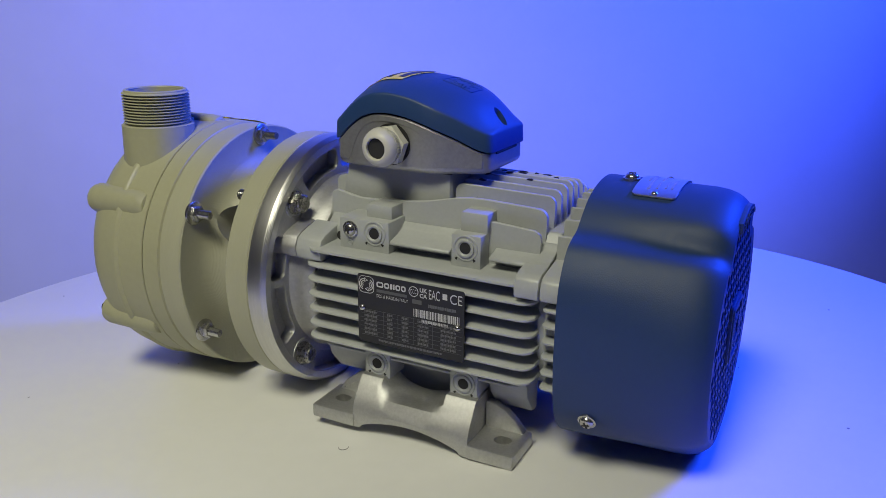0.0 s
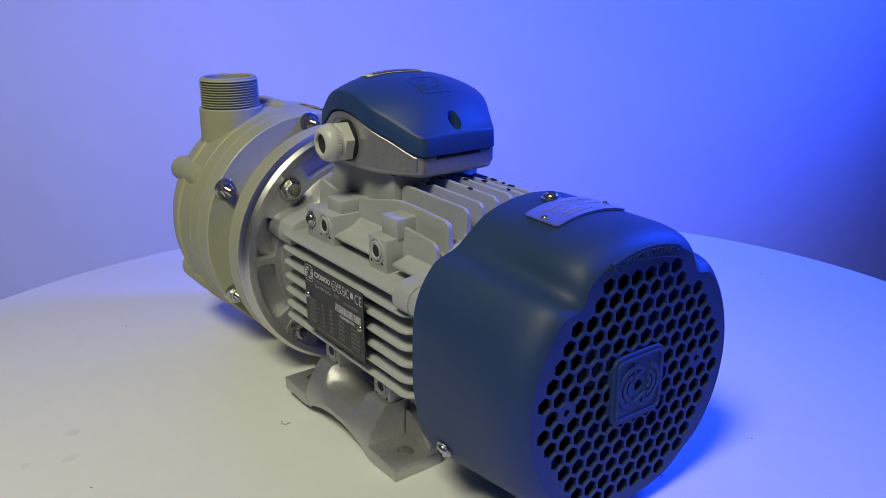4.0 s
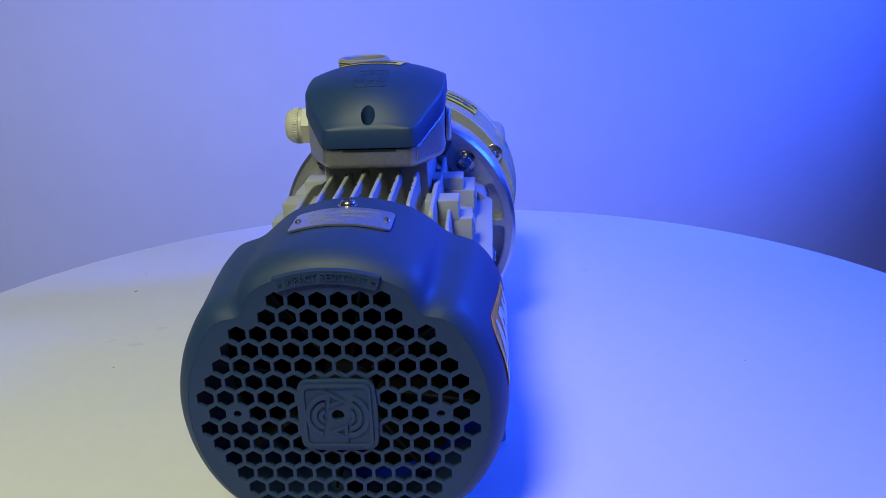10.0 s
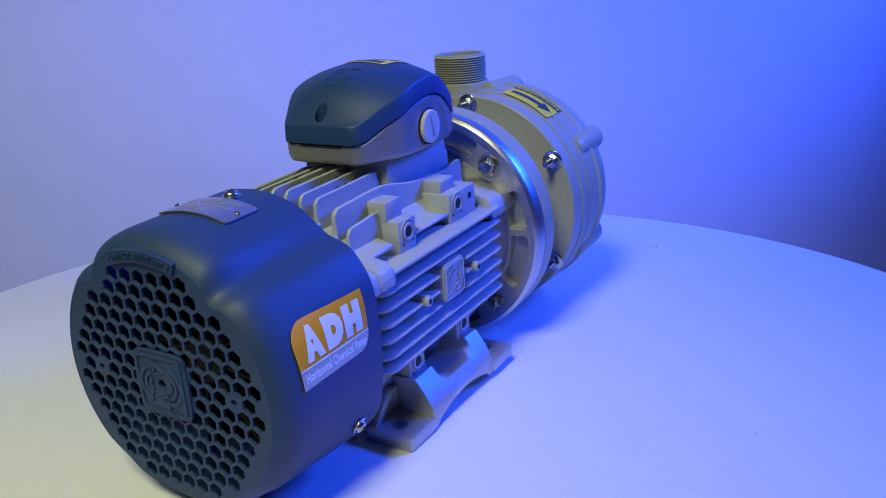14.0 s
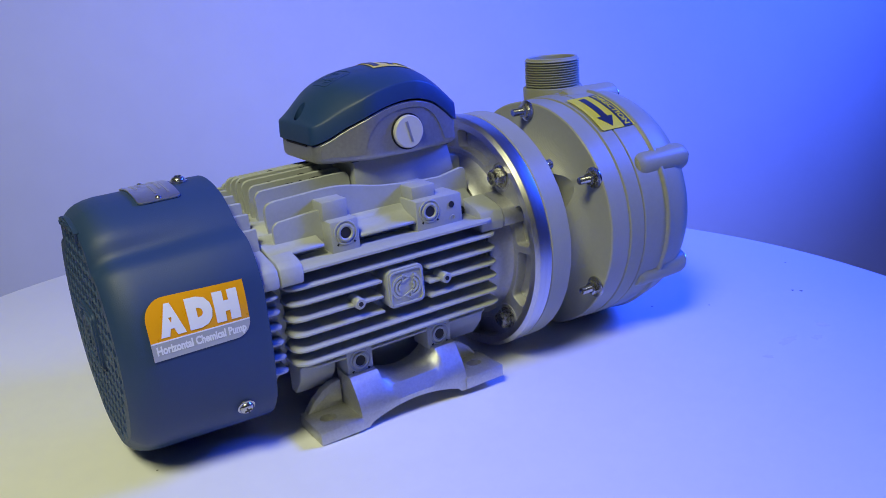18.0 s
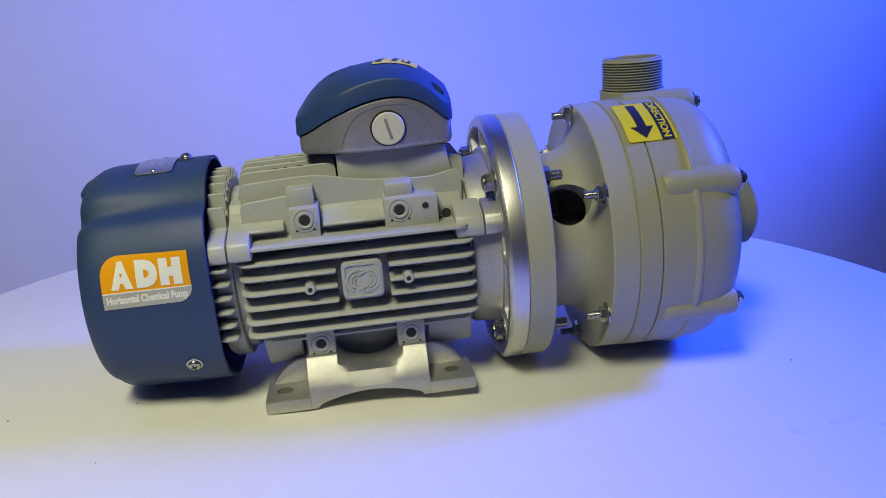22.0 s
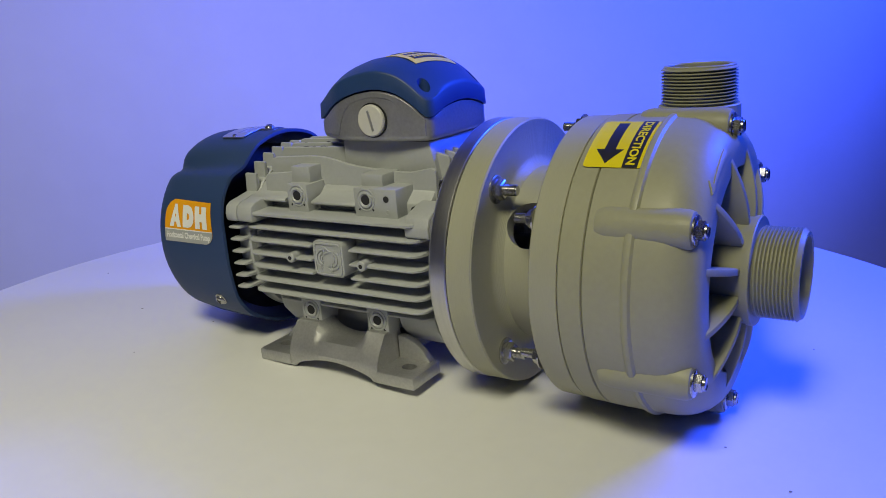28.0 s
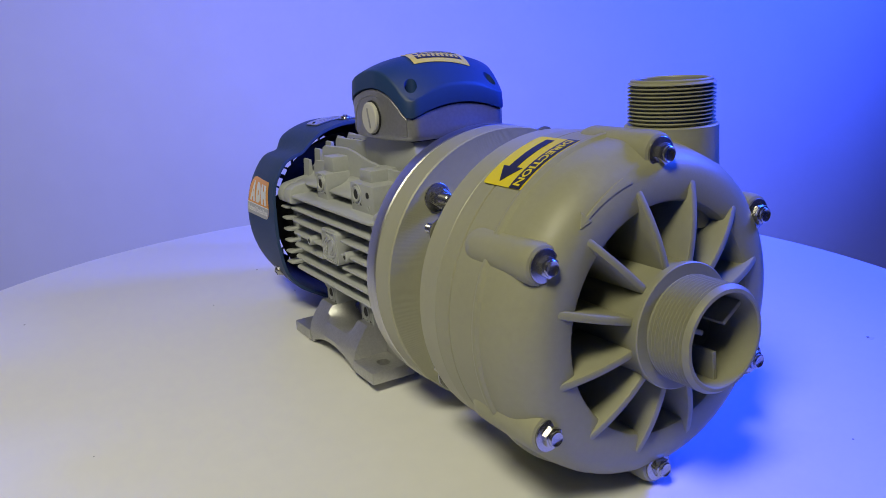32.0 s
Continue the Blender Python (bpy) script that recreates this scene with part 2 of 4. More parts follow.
# ---- the room ----
def room():
    # south, west and east walls and ceiling are unseen, added dark for deeper shadows
    for name, b in (("floor", (-2.6, 2.6, -2.6, 0.76, -0.1, 0.0)), ("wall_north", (-2.6, 2.6, 0.76, 0.86, 0.0, 2.7)), ("wall_south", (-2.6, 2.6, -2.7, -2.6, 0.0, 2.7)),
                    ("wall_west", (-2.7, -2.6, -2.6, 0.76, 0.0, 2.7)), ("wall_east", (2.6, 2.7, -2.6, 0.76, 0.0, 2.7)), ("ceiling", (-2.7, 2.7, -2.7, 0.86, 2.7, 2.8))):
        ob = new(name, to_mesh(box(*b), name))
        ob.data.materials.append(M_FLOOR if name == "floor" else M_WALL if name == "wall_north" else M_GREY)
        tagged(ob, "grey screed floor of the studio" if name == "floor" else ("plain matt white studio wall" if name == "wall_north" else "unseen dark surface added to limit bounced light"), "floor" if name == "floor" else "wall", kind="structure")


room()


def turntable():
    t = tagged(new("round_table"), "white laminate round display table that slowly turns", "table")
    top = lathe([(-0.028, 0.0005), (-0.028, 0.506), (-0.026, 0.512), (-0.020, 0.514), (-0.004, 0.514), (-0.0012, 0.5132), (0.0, 0.5105), (0.0, 0.0005)], 160, 0, 0, True, "z")
    part("tabletop", top, M_TABLE, t)
    part("pedestal", lathe([(-0.748, 0.001), (-0.748, 0.24), (-0.735, 0.245), (-0.725, 0.23), (-0.715, 0.06), (-0.06, 0.05), (-0.045, 0.16), (-0.029, 0.17), (-0.029, 0.001)], 48, 0, 0, True, "z"), M_DARK, t, "black steel pedestal under the table")
    return t


TABLE = turntable()
PUMP = tagged(new("chemical_pump"), "beige plastic chemical pump with grey electric motor on a white table", "pump")


def bolt_bm(head=0.0048, hh=0.0055, washer=0.0085, thread=0.0, rt=0.003):
    """A hex bolt head or nut on a washer; local x points out."""
    parts = [rod([(0, washer), (0.0012, washer), (0.0016, washer - 0.0006), (0.0016, 0.001)], 24)]
    c = head / math.cos(math.pi / 6)
    parts.append(rod([(0.0014, c), (0.0014 + hh * 0.85, c), (0.0014 + hh, c * 0.82), (0.0014 + hh + 0.0001, 0.0005)], 6))
    if not thread:  # the raised, dished face of a bolt head
        parts.append(rod([(0.0014 + hh - 0.0002, head * 0.88), (0.0014 + hh + 0.0010, head * 0.86), (0.0014 + hh + 0.0014, head * 0.76), (0.0014 + hh + 0.0009, head * 0.62), (0.0014 + hh + 0.0008, 0.0004)], 24))
    if thread:
        prof, k = [(0.0, rt)], 0.0
        while k < thread:
            prof += [(0.0014 + hh + k, rt), (0.0014 + hh + k + 0.0005, rt * 0.84)]
            k += 0.001
        prof += [(0.0014 + hh + thread, rt * 0.8), (0.0014 + hh + thread + 0.0001, 0.0004)]
        parts.append(rod(prof, 16))
    return merge(*parts)


def put(name, bm, material, parent, place, way, spin=0, label=""):
    return part(name, moved(bm, toward(place, way, spin)), material, parent, label)


def on_axis(x, r, deg):
    return (x, r * math.cos(radians(deg)), AX + r * math.sin(radians(deg)))


# ---- pump end ----
def pump_end():
    # adapter: machined flange, necked lantern with openings, back plate
    adapter = [(0.1232, 0.030), (0.1232, 0.0980), (0.1242, 0.0992), (0.1421, 0.0992), (0.1431, 0.0982), (0.1431, 0.073), (0.1445, 0.068), (0.149, 0.0642), (0.168, 0.0635), (0.176, 0.0655), (0.1815, 0.0710), (0.1850, 0.080),
               (0.1850, 0.0995), (0.1860, 0.1005), (0.2041, 0.1008), (0.2046, 0.1004), (0.2047, 0.030), (0.19, 0.030), (0.185, 0.052), (0.16, 0.054), (0.14, 0.054), (0.13, 0.03)]
    holes = [moved(rod([(0, 0.0166), (0.06, 0.0166)], 40), toward((0.1650, 0, AX), (0, math.cos(radians(a)), math.sin(radians(a)))) @ Matrix.Translation((0.03, 0, 0))) for a in (147, 33)]
    part("adapter", cut(lathe(adapter, 96), *holes), M_PPM, PUMP, "machined beige plastic flange adapter with round openings")
    part("shaft", lathe([(0.125, 0.001), (0.125, 0.012), (0.2, 0.012), (0.2, 0.001)], 24), M_STEEL, PUMP)
    ring = [(0.2047, 0.05), (0.2047, 0.0995), (0.2054, 0.1000), (0.2061, 0.1014), (0.2205, 0.1018), (0.2210, 0.1012), (0.2212, 0.0995), (0.2218, 0.0995), (0.2218, 0.05)]
    part("seal_ring", lathe(ring, 96), M_PP, PUMP, "beige plastic intermediate ring")
    prof = [(0.2218, 0.05), (0.2218, 0.1012), (0.2224, 0.1019), (0.2460, 0.1021), (0.2474, 0.1036), (0.2492, 0.1040), (0.2510, 0.1036), (0.2524, 0.1019), (0.2640, 0.1014), (0.2700, 0.1003), (0.2755, 0.0982), (0.2805, 0.0951),
            (0.2846, 0.0913), (0.2874, 0.0872), (0.2888, 0.0828), (0.2892, 0.078), (0.2892, 0.0700), (0.2886, 0.0684), (0.2868, 0.0674), (0.262, 0.0655), (0.252, 0.060), (0.250, 0.050), (0.249, 0.034), (0.24, 0.030), (0.235, 0.05)]
    casing = part("casing", lathe(prof, 128), M_PP, PUMP, "moulded beige plastic pump casing with round bosses")
    for k in range(6):
        a = 30 + 60 * k
        long = [(0.2245, 0.002), (0.2250, 0.006), (0.2268, 0.0100), (0.2300, 0.0112), (0.2340, 0.0118), (0.2750, 0.0120), (0.2805, 0.0118), (0.2836, 0.0108), (0.2842, 0.0098), (0.2842, 0.001)]
        p = on_axis(0, 0.0942, a)
        part("boss", moved(rod(long, 28), Matrix.Translation((0, p[1], p[2]))), M_PP, casing)
        put("bolt", bolt_bm(0.0052, 0.0046, 0.0092), M_STEEL, PUMP, on_axis(0.2842, 0.0942, a), (1, 0, 0), 13 * k, "zinc plated hex bolt with washer")
        put("nut", bolt_bm(0.0052, 0.0052, 0.0088, 0.0095, 0.0032), M_STEEL, PUMP, on_axis(0.1850, 0.0935, a), (-1, 0, 0), 17 * k, "zinc plated hex nut on a threaded end")
    # suction nozzle
    hub = [(0.249, 0.026), (0.249, 0.036), (0.262, 0.0355), (0.2975, 0.0352), (0.2995, 0.0362), (0.3030, 0.0364), (0.3036, 0.0358), (0.3036, 0.026)]
    nozzle = part("suction_nozzle", lathe(hub, 72), M_PP, PUMP)
    pts, x = [(0.3036, 0.0255), (0.3036, 0.0290)], 0.3045
    while x < 0.3285:
        pts += [(x, 0.0279), (x + 0.0006, 0.0280), (x + 0.0011, 0.0301), (x + 0.0014, 0.0301)]
        x += 0.0023
    pts += [(0.3304, 0.0287), (0.3316, 0.0280), (0.3318, 0.0262), (0.3312, 0.0255)]
    part("thread", lathe(pts, 72), M_PP, nozzle, angle=20)
    part("bore", lathe([(0.256, 0.0005), (0.256, 0.0254), (0.30, 0.0254), (0.30, 0.0250), (0.2565, 0.0250), (0.2565, 0.0005)], 48), M_PP, nozzle)
    for a in (35, 155, 275):
        v = prism([(0.262, 0.0090), (0.3235, 0.0090), (0.3235, 0.0256), (0.262, 0.0256)], -0.0014, 0.0014, "y", 0.0004, 1)
        part("vane", moved(v, Matrix.Translation((0, 0, AX)) @ Matrix.Rotation(radians(a - 90), 4, "X")), M_PP, nozzle)
    for k in range(12):
        a = radians(15 + 30 * k)
        arc = [(0.2985 - 0.0105 * s ** 2.0, 0.0345 + 0.0475 * s) for s in [i / 10 for i in range(11)]]
        rib = [(0.2550, 0.0345)] + arc + [(0.2840, 0.0815), (0.2790, 0.0700), (0.2550, 0.0640)]
        b = prism(rib, -0.0024, 0.0024, "y", 0.0012, 2)
        part("rib", moved(b, Matrix.Translation((0, 0, AX)) @ Matrix.Rotation(math.pi / 2 - a, 4, "X")), M_PP, casing)
    # discharge port
    px, py = 0.2515, 0.0430
    collar = [(AX + 0.045, 0.001), (AX + 0.045, 0.0290), (0.1895, 0.0275), (0.1940, 0.0275), (0.1947, 0.0268), (0.1947, 0.0205), (0.1700, 0.0205), (0.1700, 0.001)]
    port = part("discharge_port", lathe(collar, 64, px, py, True, "z"), M_PP, PUMP)
    pts, z = [(0.1945, 0.0210), (0.1945, 0.0238)], 0.1952
    while z < 0.2180:
        pts += [(z, 0.0233), (z + 0.0006, 0.0234), (z + 0.0011, 0.0255), (z + 0.0014, 0.0255)]
        z += 0.0022
    pts += [(0.2198, 0.0240), (0.2206, 0.0239), (0.2212, 0.0233), (0.2212, 0.0212), (0.2204, 0.0208)]
    part("thread", lathe(pts, 64, px, py, True, "z"), M_PP, port, angle=20)


pump_end()


# ---- motor ----
def pocket(r0, r1, a0, a1, c=0.0045):
    """A ring-shaped opening with rounded corners, as a loop in the flange's plane."""
    pts = []
    for r, s, a in ((r0, 1, a0), (r0, -1, a1), (r1, -1, a1), (r1, 1, a0)):
        inn = 1 if r == r0 else -1
        arc = []
        for k in range(5):
            u = radians(90 * k / 4)
            arc.append((r + inn * c * (1 - math.sin(u)), a + s * math.degrees(c * (1 - math.cos(u)) / r)))
        pts += arc if (r == r0) == (s == 1) else arc[::-1]
    fine = []
    for (ra, aa), (rb, ab) in zip(pts, pts[1:] + pts[:1]):
        k = max(1, round(abs(ab - aa) / 3))
        fine += [(ra + (rb - ra) * i / k, aa + (ab - aa) * i / k) for i in range(k)]
    return [(r * math.cos(radians(a)), r * math.sin(radians(a))) for r, a in fine]


def flange():
    openings = []
    for a0, a1 in ((4.5, 27), (-31, 1.5), (57, 88.5), (-88.5, -60)):
        openings += [pocket(0.0735, 0.0905, a0, a1), pocket(0.0735, 0.0905, 180 - a1, 180 - a0)]
    web = flat_mesh([circle(0, 0, 0.0915, 128), circle(0, 0, 0.0655, 96)] + openings, 0.0042, 0.0008)
    fl = part("motor_flange", bent(web, lambda v: Vector((0.1142 - v.z, v.x, AX + v.y))), M_CAST, PUMP, "cast aluminium motor flange with a bright turned rim")
    part("back_plate", lathe([(0.1180, 0.0300), (0.1180, 0.0914), (0.1226, 0.0914), (0.1226, 0.03)], 96), M_CAST, fl)
    part("turned_rim", lathe([(0.1085, 0.0912), (0.1085, 0.0965), (0.1112, 0.0993), (0.1120, 0.0995), (0.1222, 0.0995), (0.1230, 0.0987), (0.1230, 0.0912)], 128), M_BRUSH, fl)
    part("end_shield", lathe([(0.0892, 0.02), (0.0892, 0.0655), (0.092, 0.0675), (0.100, 0.0680), (0.108, 0.0690), (0.1120, 0.0715), (0.1140, 0.0735), (0.1180, 0.0735), (0.1180, 0.02)], 96), M_CAST, fl, "cast aluminium end shield behind the flange")
    for a in (45.5, 134.5, 225.5, 314.5):
        p = on_axis(0.1092, 0.0825, a)
        part("bolt_seat", moved(lathe([(0.0, 0.0100), (-0.0006, 0.0102), (-0.0006, 0.0112), (0.0, 0.0114)], 28, 0, 0, False), toward(p, (1, 0, 0))), M_CAST, fl)
        put("flange_bolt", bolt_bm(0.0065, 0.0066, 0.0086), M_NUT, fl, p, (-1, 0, 0), a, "hex bolt through the flange")
        put("flange_nut", bolt_bm(0.0062, 0.0062, 0.0098, 0.009, 0.0040), M_STEEL, fl, (0.1431, *on_axis(0, 0.0830, a)[1:]), (1, 0, 0), 20, "hex nut on a threaded bolt end")
    return fl


flange()

FIN_Z = [0.1130, 0.1020, 0.0908, 0.0798, 0.0688, 0.0588]


def fin(x0, x1, y0, y1, z, t=0.0026, r=0.009, ends=(1, 1)):
    """A level cooling fin with rounded corners that thins towards its lip."""
    plan = [(x0, y0)]
    for on, cx, way in ((ends[0], x0, -1), (ends[1], x1, 1)):
        q = r if on else 0.0006
        arc = [(cx - way * q * (1 - math.sin(radians(18 * k))), y1 - q * (1 - math.cos(radians(18 * k)))) for k in range(6)]
        plan += arc[::-1] if way < 0 else arc
    plan.append((x1, y0))
    bm = bmesh.new()
    h = lambda y: t * (0.85 - 0.42 * (y - y0) / (y1 - y0))
    e = 0.0007
    mid = ((x0 + x1) / 2, y0)
    inset = [(x + (e if x < mid[0] else -e), max(y0, y - e)) for x, y in plan]
    loops = [[(x, y, z - h(y)) for x, y in inset], [(x, y, z - h(y) + e * 0.8) for x, y in plan], [(x, y, z + h(y) - e * 0.8) for x, y in plan], [(x, y, z + h(y)) for x, y in inset]]
    return stack(loops)


def stack(loops):
    bm = bmesh.new()
    rings = [[bm.verts.new(p) for p in loop] for loop in loops]
    for p, q in zip(rings, rings[1:]):
        for k in range(len(p)):
            bm.faces.new((p[k], p[(k + 1) % len(p)], q[(k + 1) % len(p)], q[k]))
    bm.faces.new(rings[0]), bm.faces.new(list(reversed(rings[-1])))
    return bm


def upright_fin(y, x0, x1, z0, top, t=0.0024, r=0.005):
    """An upright fin along the motor; top gives its height along x."""
    bm = bmesh.new()
    n = 28
    cols = []
    for k in range(n + 1):
        x = x0 + (x1 - x0) * (0.5 - 0.5 * math.cos(math.pi * k / n))
        e = min(x - x0, x1 - x) / r
        zt = lerp(top, x) - (r * (1 - math.sqrt(max(0, 1 - (1 - e) ** 2))) if e < 1 else 0)
        cols.append([bm.verts.new((x, y + s * w, z)) for s, w, z in ((-1, t * 0.8, z0), (-1, t * 0.42, zt - 0.0006), (-1, t * 0.2, zt), (1, t * 0.2, zt), (1, t * 0.42, zt - 0.0006), (1, t * 0.8, z0))])
    for a, b in zip(cols, cols[1:]):
        for k in range(6):
            bm.faces.new((a[k], b[k], b[(k + 1) % 6], a[(k + 1) % 6]))
    bm.faces.new(cols[0]), bm.faces.new(list(reversed(cols[-1])))
    return bm


def motor_frame():
    fr = part("motor_frame", lathe([(-0.0868, 0.02), (-0.0868, 0.0640), (-0.081, 0.0640), (-0.079, 0.0600), (0.085, 0.0600), (0.087, 0.0640), (0.0888, 0.0632), (0.0888, 0.02)], 96), M_PAINT, PUMP, "grey painted cast aluminium motor frame")
    rear = part("rear_shield", lathe([(-0.1015, 0.02), (-0.1015, 0.0690), (-0.0985, 0.0705), (-0.0885, 0.0705), (-0.0872, 0.0695), (-0.0872, 0.02)], 96), M_PAINT, PUMP, "grey painted rear bearing shield")
    part("top_deck", prism([(-0.054, 0.124), (-0.054, 0.1355), (-0.046, 0.1420), (-0.040, 0.1500), (0.040, 0.1500), (0.046, 0.1420), (0.054, 0.1355), (0.054, 0.124)], -0.0866, 0.085, "x", 0.0015), M_PAINT, fr)
    part("belly", box(-0.0440, 0.0480, -0.0380, 0.0380, 0.0060, 0.0450, 0.003), M_PAINT, fr)
    for s in (1, -1):
        flip = Matrix.Diagonal((1, s, 1, 1))
        for z in FIN_Z:
            split = s < 0 and z in FIN_Z[1:4]
            for x0, x1, ends in ([(-0.0825, -0.0135, (1, 0)), (0.0245, 0.0885, (0, 1))] if split else [(-0.0825, 0.0885, (1, 1))]):
                part("side_fin", moved(fin(x0, x1, 0.050, 0.0795, z, ends=ends), flip), M_PAINT, fr)
        part("ledge", moved(fin(-0.0800, 0.0860, 0.050, 0.0800, 0.1245, 0.0030), flip), M_PAINT, fr)
        part("lower_ledge", moved(fin(-0.0700, 0.0845, 0.046, 0.0660, 0.0485, 0.0026), flip), M_PAINT, fr)
        for x0, x1 in ((-0.0190, 0.0285), (-0.0866, -0.0469)):
            part("shelf", moved(prism([(0.050, 0.1318), (0.0655, 0.1324), (0.0662, 0.1336), (0.0655, 0.1350), (0.0560, 0.1375), (0.0500, 0.1400), (0.0460, 0.1440), (0.0440, 0.1440)], x0, x1, "x", 0.0005, 1), flip), M_PAINT, fr)
        for x0, x1 in ((-0.074, -0.046), (0.050, 0.0845)):
            part("bottom_skirt", moved(prism([(0.036, 0.022), (0.044, 0.022), (0.0555, 0.036), (0.0590, 0.048), (0.036, 0.048)], x0, x1, "x", 0.002), flip), M_PAINT, fr)
        for z in (0.1115, 0.1010, 0.0905, 0.0800, 0.0695, 0.0595):
            part("rear_fin", moved(fin(-0.1010, -0.0885, 0.055, 0.0795, z, r=0.004, ends=(0, 1)), flip), M_PAINT, rear)
        lug = [(0.050, 0.1175), (0.0790, 0.1170), (0.0815, 0.1185), (0.0820, 0.1240), (0.0800, 0.1300), (0.0755, 0.1330), (0.0560, 0.1370), (0.050, 0.1375)]
        part("rear_lug", moved(prism(lug, -0.1000, -0.0874, "x", 0.0014), flip), M_PAINT, rear)
        part("frame_lug", moved(prism(lug, -0.0866, -0.0705, "x", 0.0014), flip), M_PAINT, fr)
        nose = [(0.050, 0.1150), (0.0735, 0.1145), (0.0760, 0.1160), (0.0765, 0.1225), (0.0735, 0.1300), (0.0680, 0.1330), (0.050, 0.1380)]
        part("flange_lug", moved(prism(nose, 0.0760, 0.0966, "x", 0.0014), flip), M_PAINT, fr)
        part("shield_lug", moved(prism([(y - 0.0004, z + (0.0003 if z < 0.125 else -0.0004)) for y, z in nose], 0.0972, 0.1180, "x", 0.0014), flip), M_CAST, PUMP)
        wave = [(-0.0771, 0.1645), (-0.057, 0.1655), (-0.034, 0.1666), (-0.020, 0.1662), (-0.010, 0.1645), (0.000, 0.1622), (0.010, 0.1600), (0.02, 0.1590), (0.04, 0.1570), (0.0635, 0.1565), (0.0855, 0.1610)]
        part("wavy_web", upright_fin(s * 0.0425, -0.0771, 0.0860, 0.134, wave, 0.0036), M_PAINT, fr)
        part("short_fin", upright_fin(s * 0.0520, -0.0769, -0.0400, 0.134, [(-0.0769, 0.1525), (-0.04, 0.1555)], 0.0028), M_PAINT, fr)
        part("cast_mark", moved(lathe([(-0.0002, 0.0014), (0.0004, 0.0016), (0.0004, 0.0020), (-0.0002, 0.0022)], 20, 0, 0, False), toward((0.0563, s * 0.0670, 0.1305), (0, s, 0))), M_PAINT, fr)
        # threaded pads for the feet, high and low
        for x0, x1, hole, bx in ((-0.0420, -0.0209, -0.0312, (-0.0427, -0.0235)), (0.0257, 0.0650, 0.0369, (0.0278, 0.0480))):
            pad = part("mounting_pad", moved(box(x0, x1, 0.042, 0.0670, 0.1250, 0.1480, 0.0010), flip), M_PAINT, fr)
            part("block", moved(box(*bx, 0.036, 0.0585 if x0 < 0 else 0.0590, 0.1470, 0.1606 if x0 < 0 else 0.1570, 0.0010), flip), M_PAINT, pad)
            hole_ring(pad, s, hole, 0.1392)
        for x0, x1, hole in ((-0.0418, -0.0212, -0.0315), (0.0260, 0.0466, 0.0363)):
            pad = part("mounting_pad", moved(box(x0, x1, 0.046, 0.0670, 0.0328, 0.0537, 0.0010), flip), M_PAINT, fr)
            hole_ring(pad, s, hole, 0.0434)
    rng = random.Random(8)
    for k in range(6):
        y = -0.0290 + 0.0116 * k
        z = 0.1752 - 0.15 * abs(y)
        part("top_fin", upright_fin(y, -0.0775, -0.006, 0.148, [(-0.0775, z - 0.0005), (-0.02, z + 0.001)], 0.0030), M_CHIPPED, fr)
        for _ in range((3, 3, 2, 2, 1, 0)[k]):  # paint knocked off the edges
            x, n = rng.uniform(-0.062, -0.010), rng.uniform(0.0016, 0.0050)
            at = Matrix.Translation((x, y + 0.0012, z - 0.0008 + 0.0015 * (x + 0.0775) / 0.0575))
            edge = [(n * math.cos(a) * rng.uniform(0.6, 1.1), 0.0008 * math.sin(a) * rng.uniform(0.5, 1.2)) for a in [2 * math.pi * i / 9 for i in range(9)]]
            part("paint_chip", moved(prism(edge, -0.0008, 0.0002, "y"), at), M_HOLE, fr)
        part("front_fin", upright_fin(y, 0.0775, 0.0900, 0.148, [(0.0775, 0.170), (0.09, 0.1665)], 0.0030, 0.002), M_PAINT, fr)
    for k in range(10):
        y = -0.0522 + 0.0116 * k
        z = AX - 0.004 + math.sqrt(0.0835 ** 2 - y * y)
        part("rear_top_fin", upright_fin(y, -0.1000, -0.0880, AX + math.sqrt(0.0670 ** 2 - y * y), [(-0.1000, z), (-0.0880, z - 0.0002)], 0.0032, 0.0008), M_PAINT, rear)
    return fr


def hole_ring(pad, s, x, z):
    face = 0.0670
    at = lambda lift: toward((x, s * (face + lift), z), (0, s, 0))
    lip = lathe([(-0.0002, 0.0072), (0.0005, 0.0075), (0.0007, 0.0081), (0.0005, 0.0086), (-0.0002, 0.0089)], 28, 0, 0, False)
    tube = lathe([(-0.0002, 0.0064), (0.0012, 0.0062), (0.0015, 0.0056), (0.0014, 0.0048), (0.0006, 0.0040), (0.0002, 0.0036)], 28, 0, 0, False)
    part("hole_rim", moved(merge(lip, tube), at(0.0)), M_PAINT, pad)
    part("groove", moved(rod([(0, 0.0073), (0.00015, 0.0073)], 28), at(0.0)), M_PAINT, pad)
    # dark disc and wedges paint the shade inside hole and notches; nothing is cut
    part("threaded_hole_shade", moved(rod([(0, 0.0039), (0.0005, 0.0038)], 20), at(0.0002)), M_HOLE, pad)
    for k in (-1, 1):
        part("notch_shade", moved(prism([(-0.0009, 0.0), (0.0009, 0.0), (0.0, 0.0030)], -0.0002, 0.0004, "y"), Matrix.Translation((x + k * 0.0068, s * face, z - 0.0080)) @ Matrix.Rotation(radians(-k * 40), 4, "Y")), M_HOLE, pad)


FRAME = motor_frame()


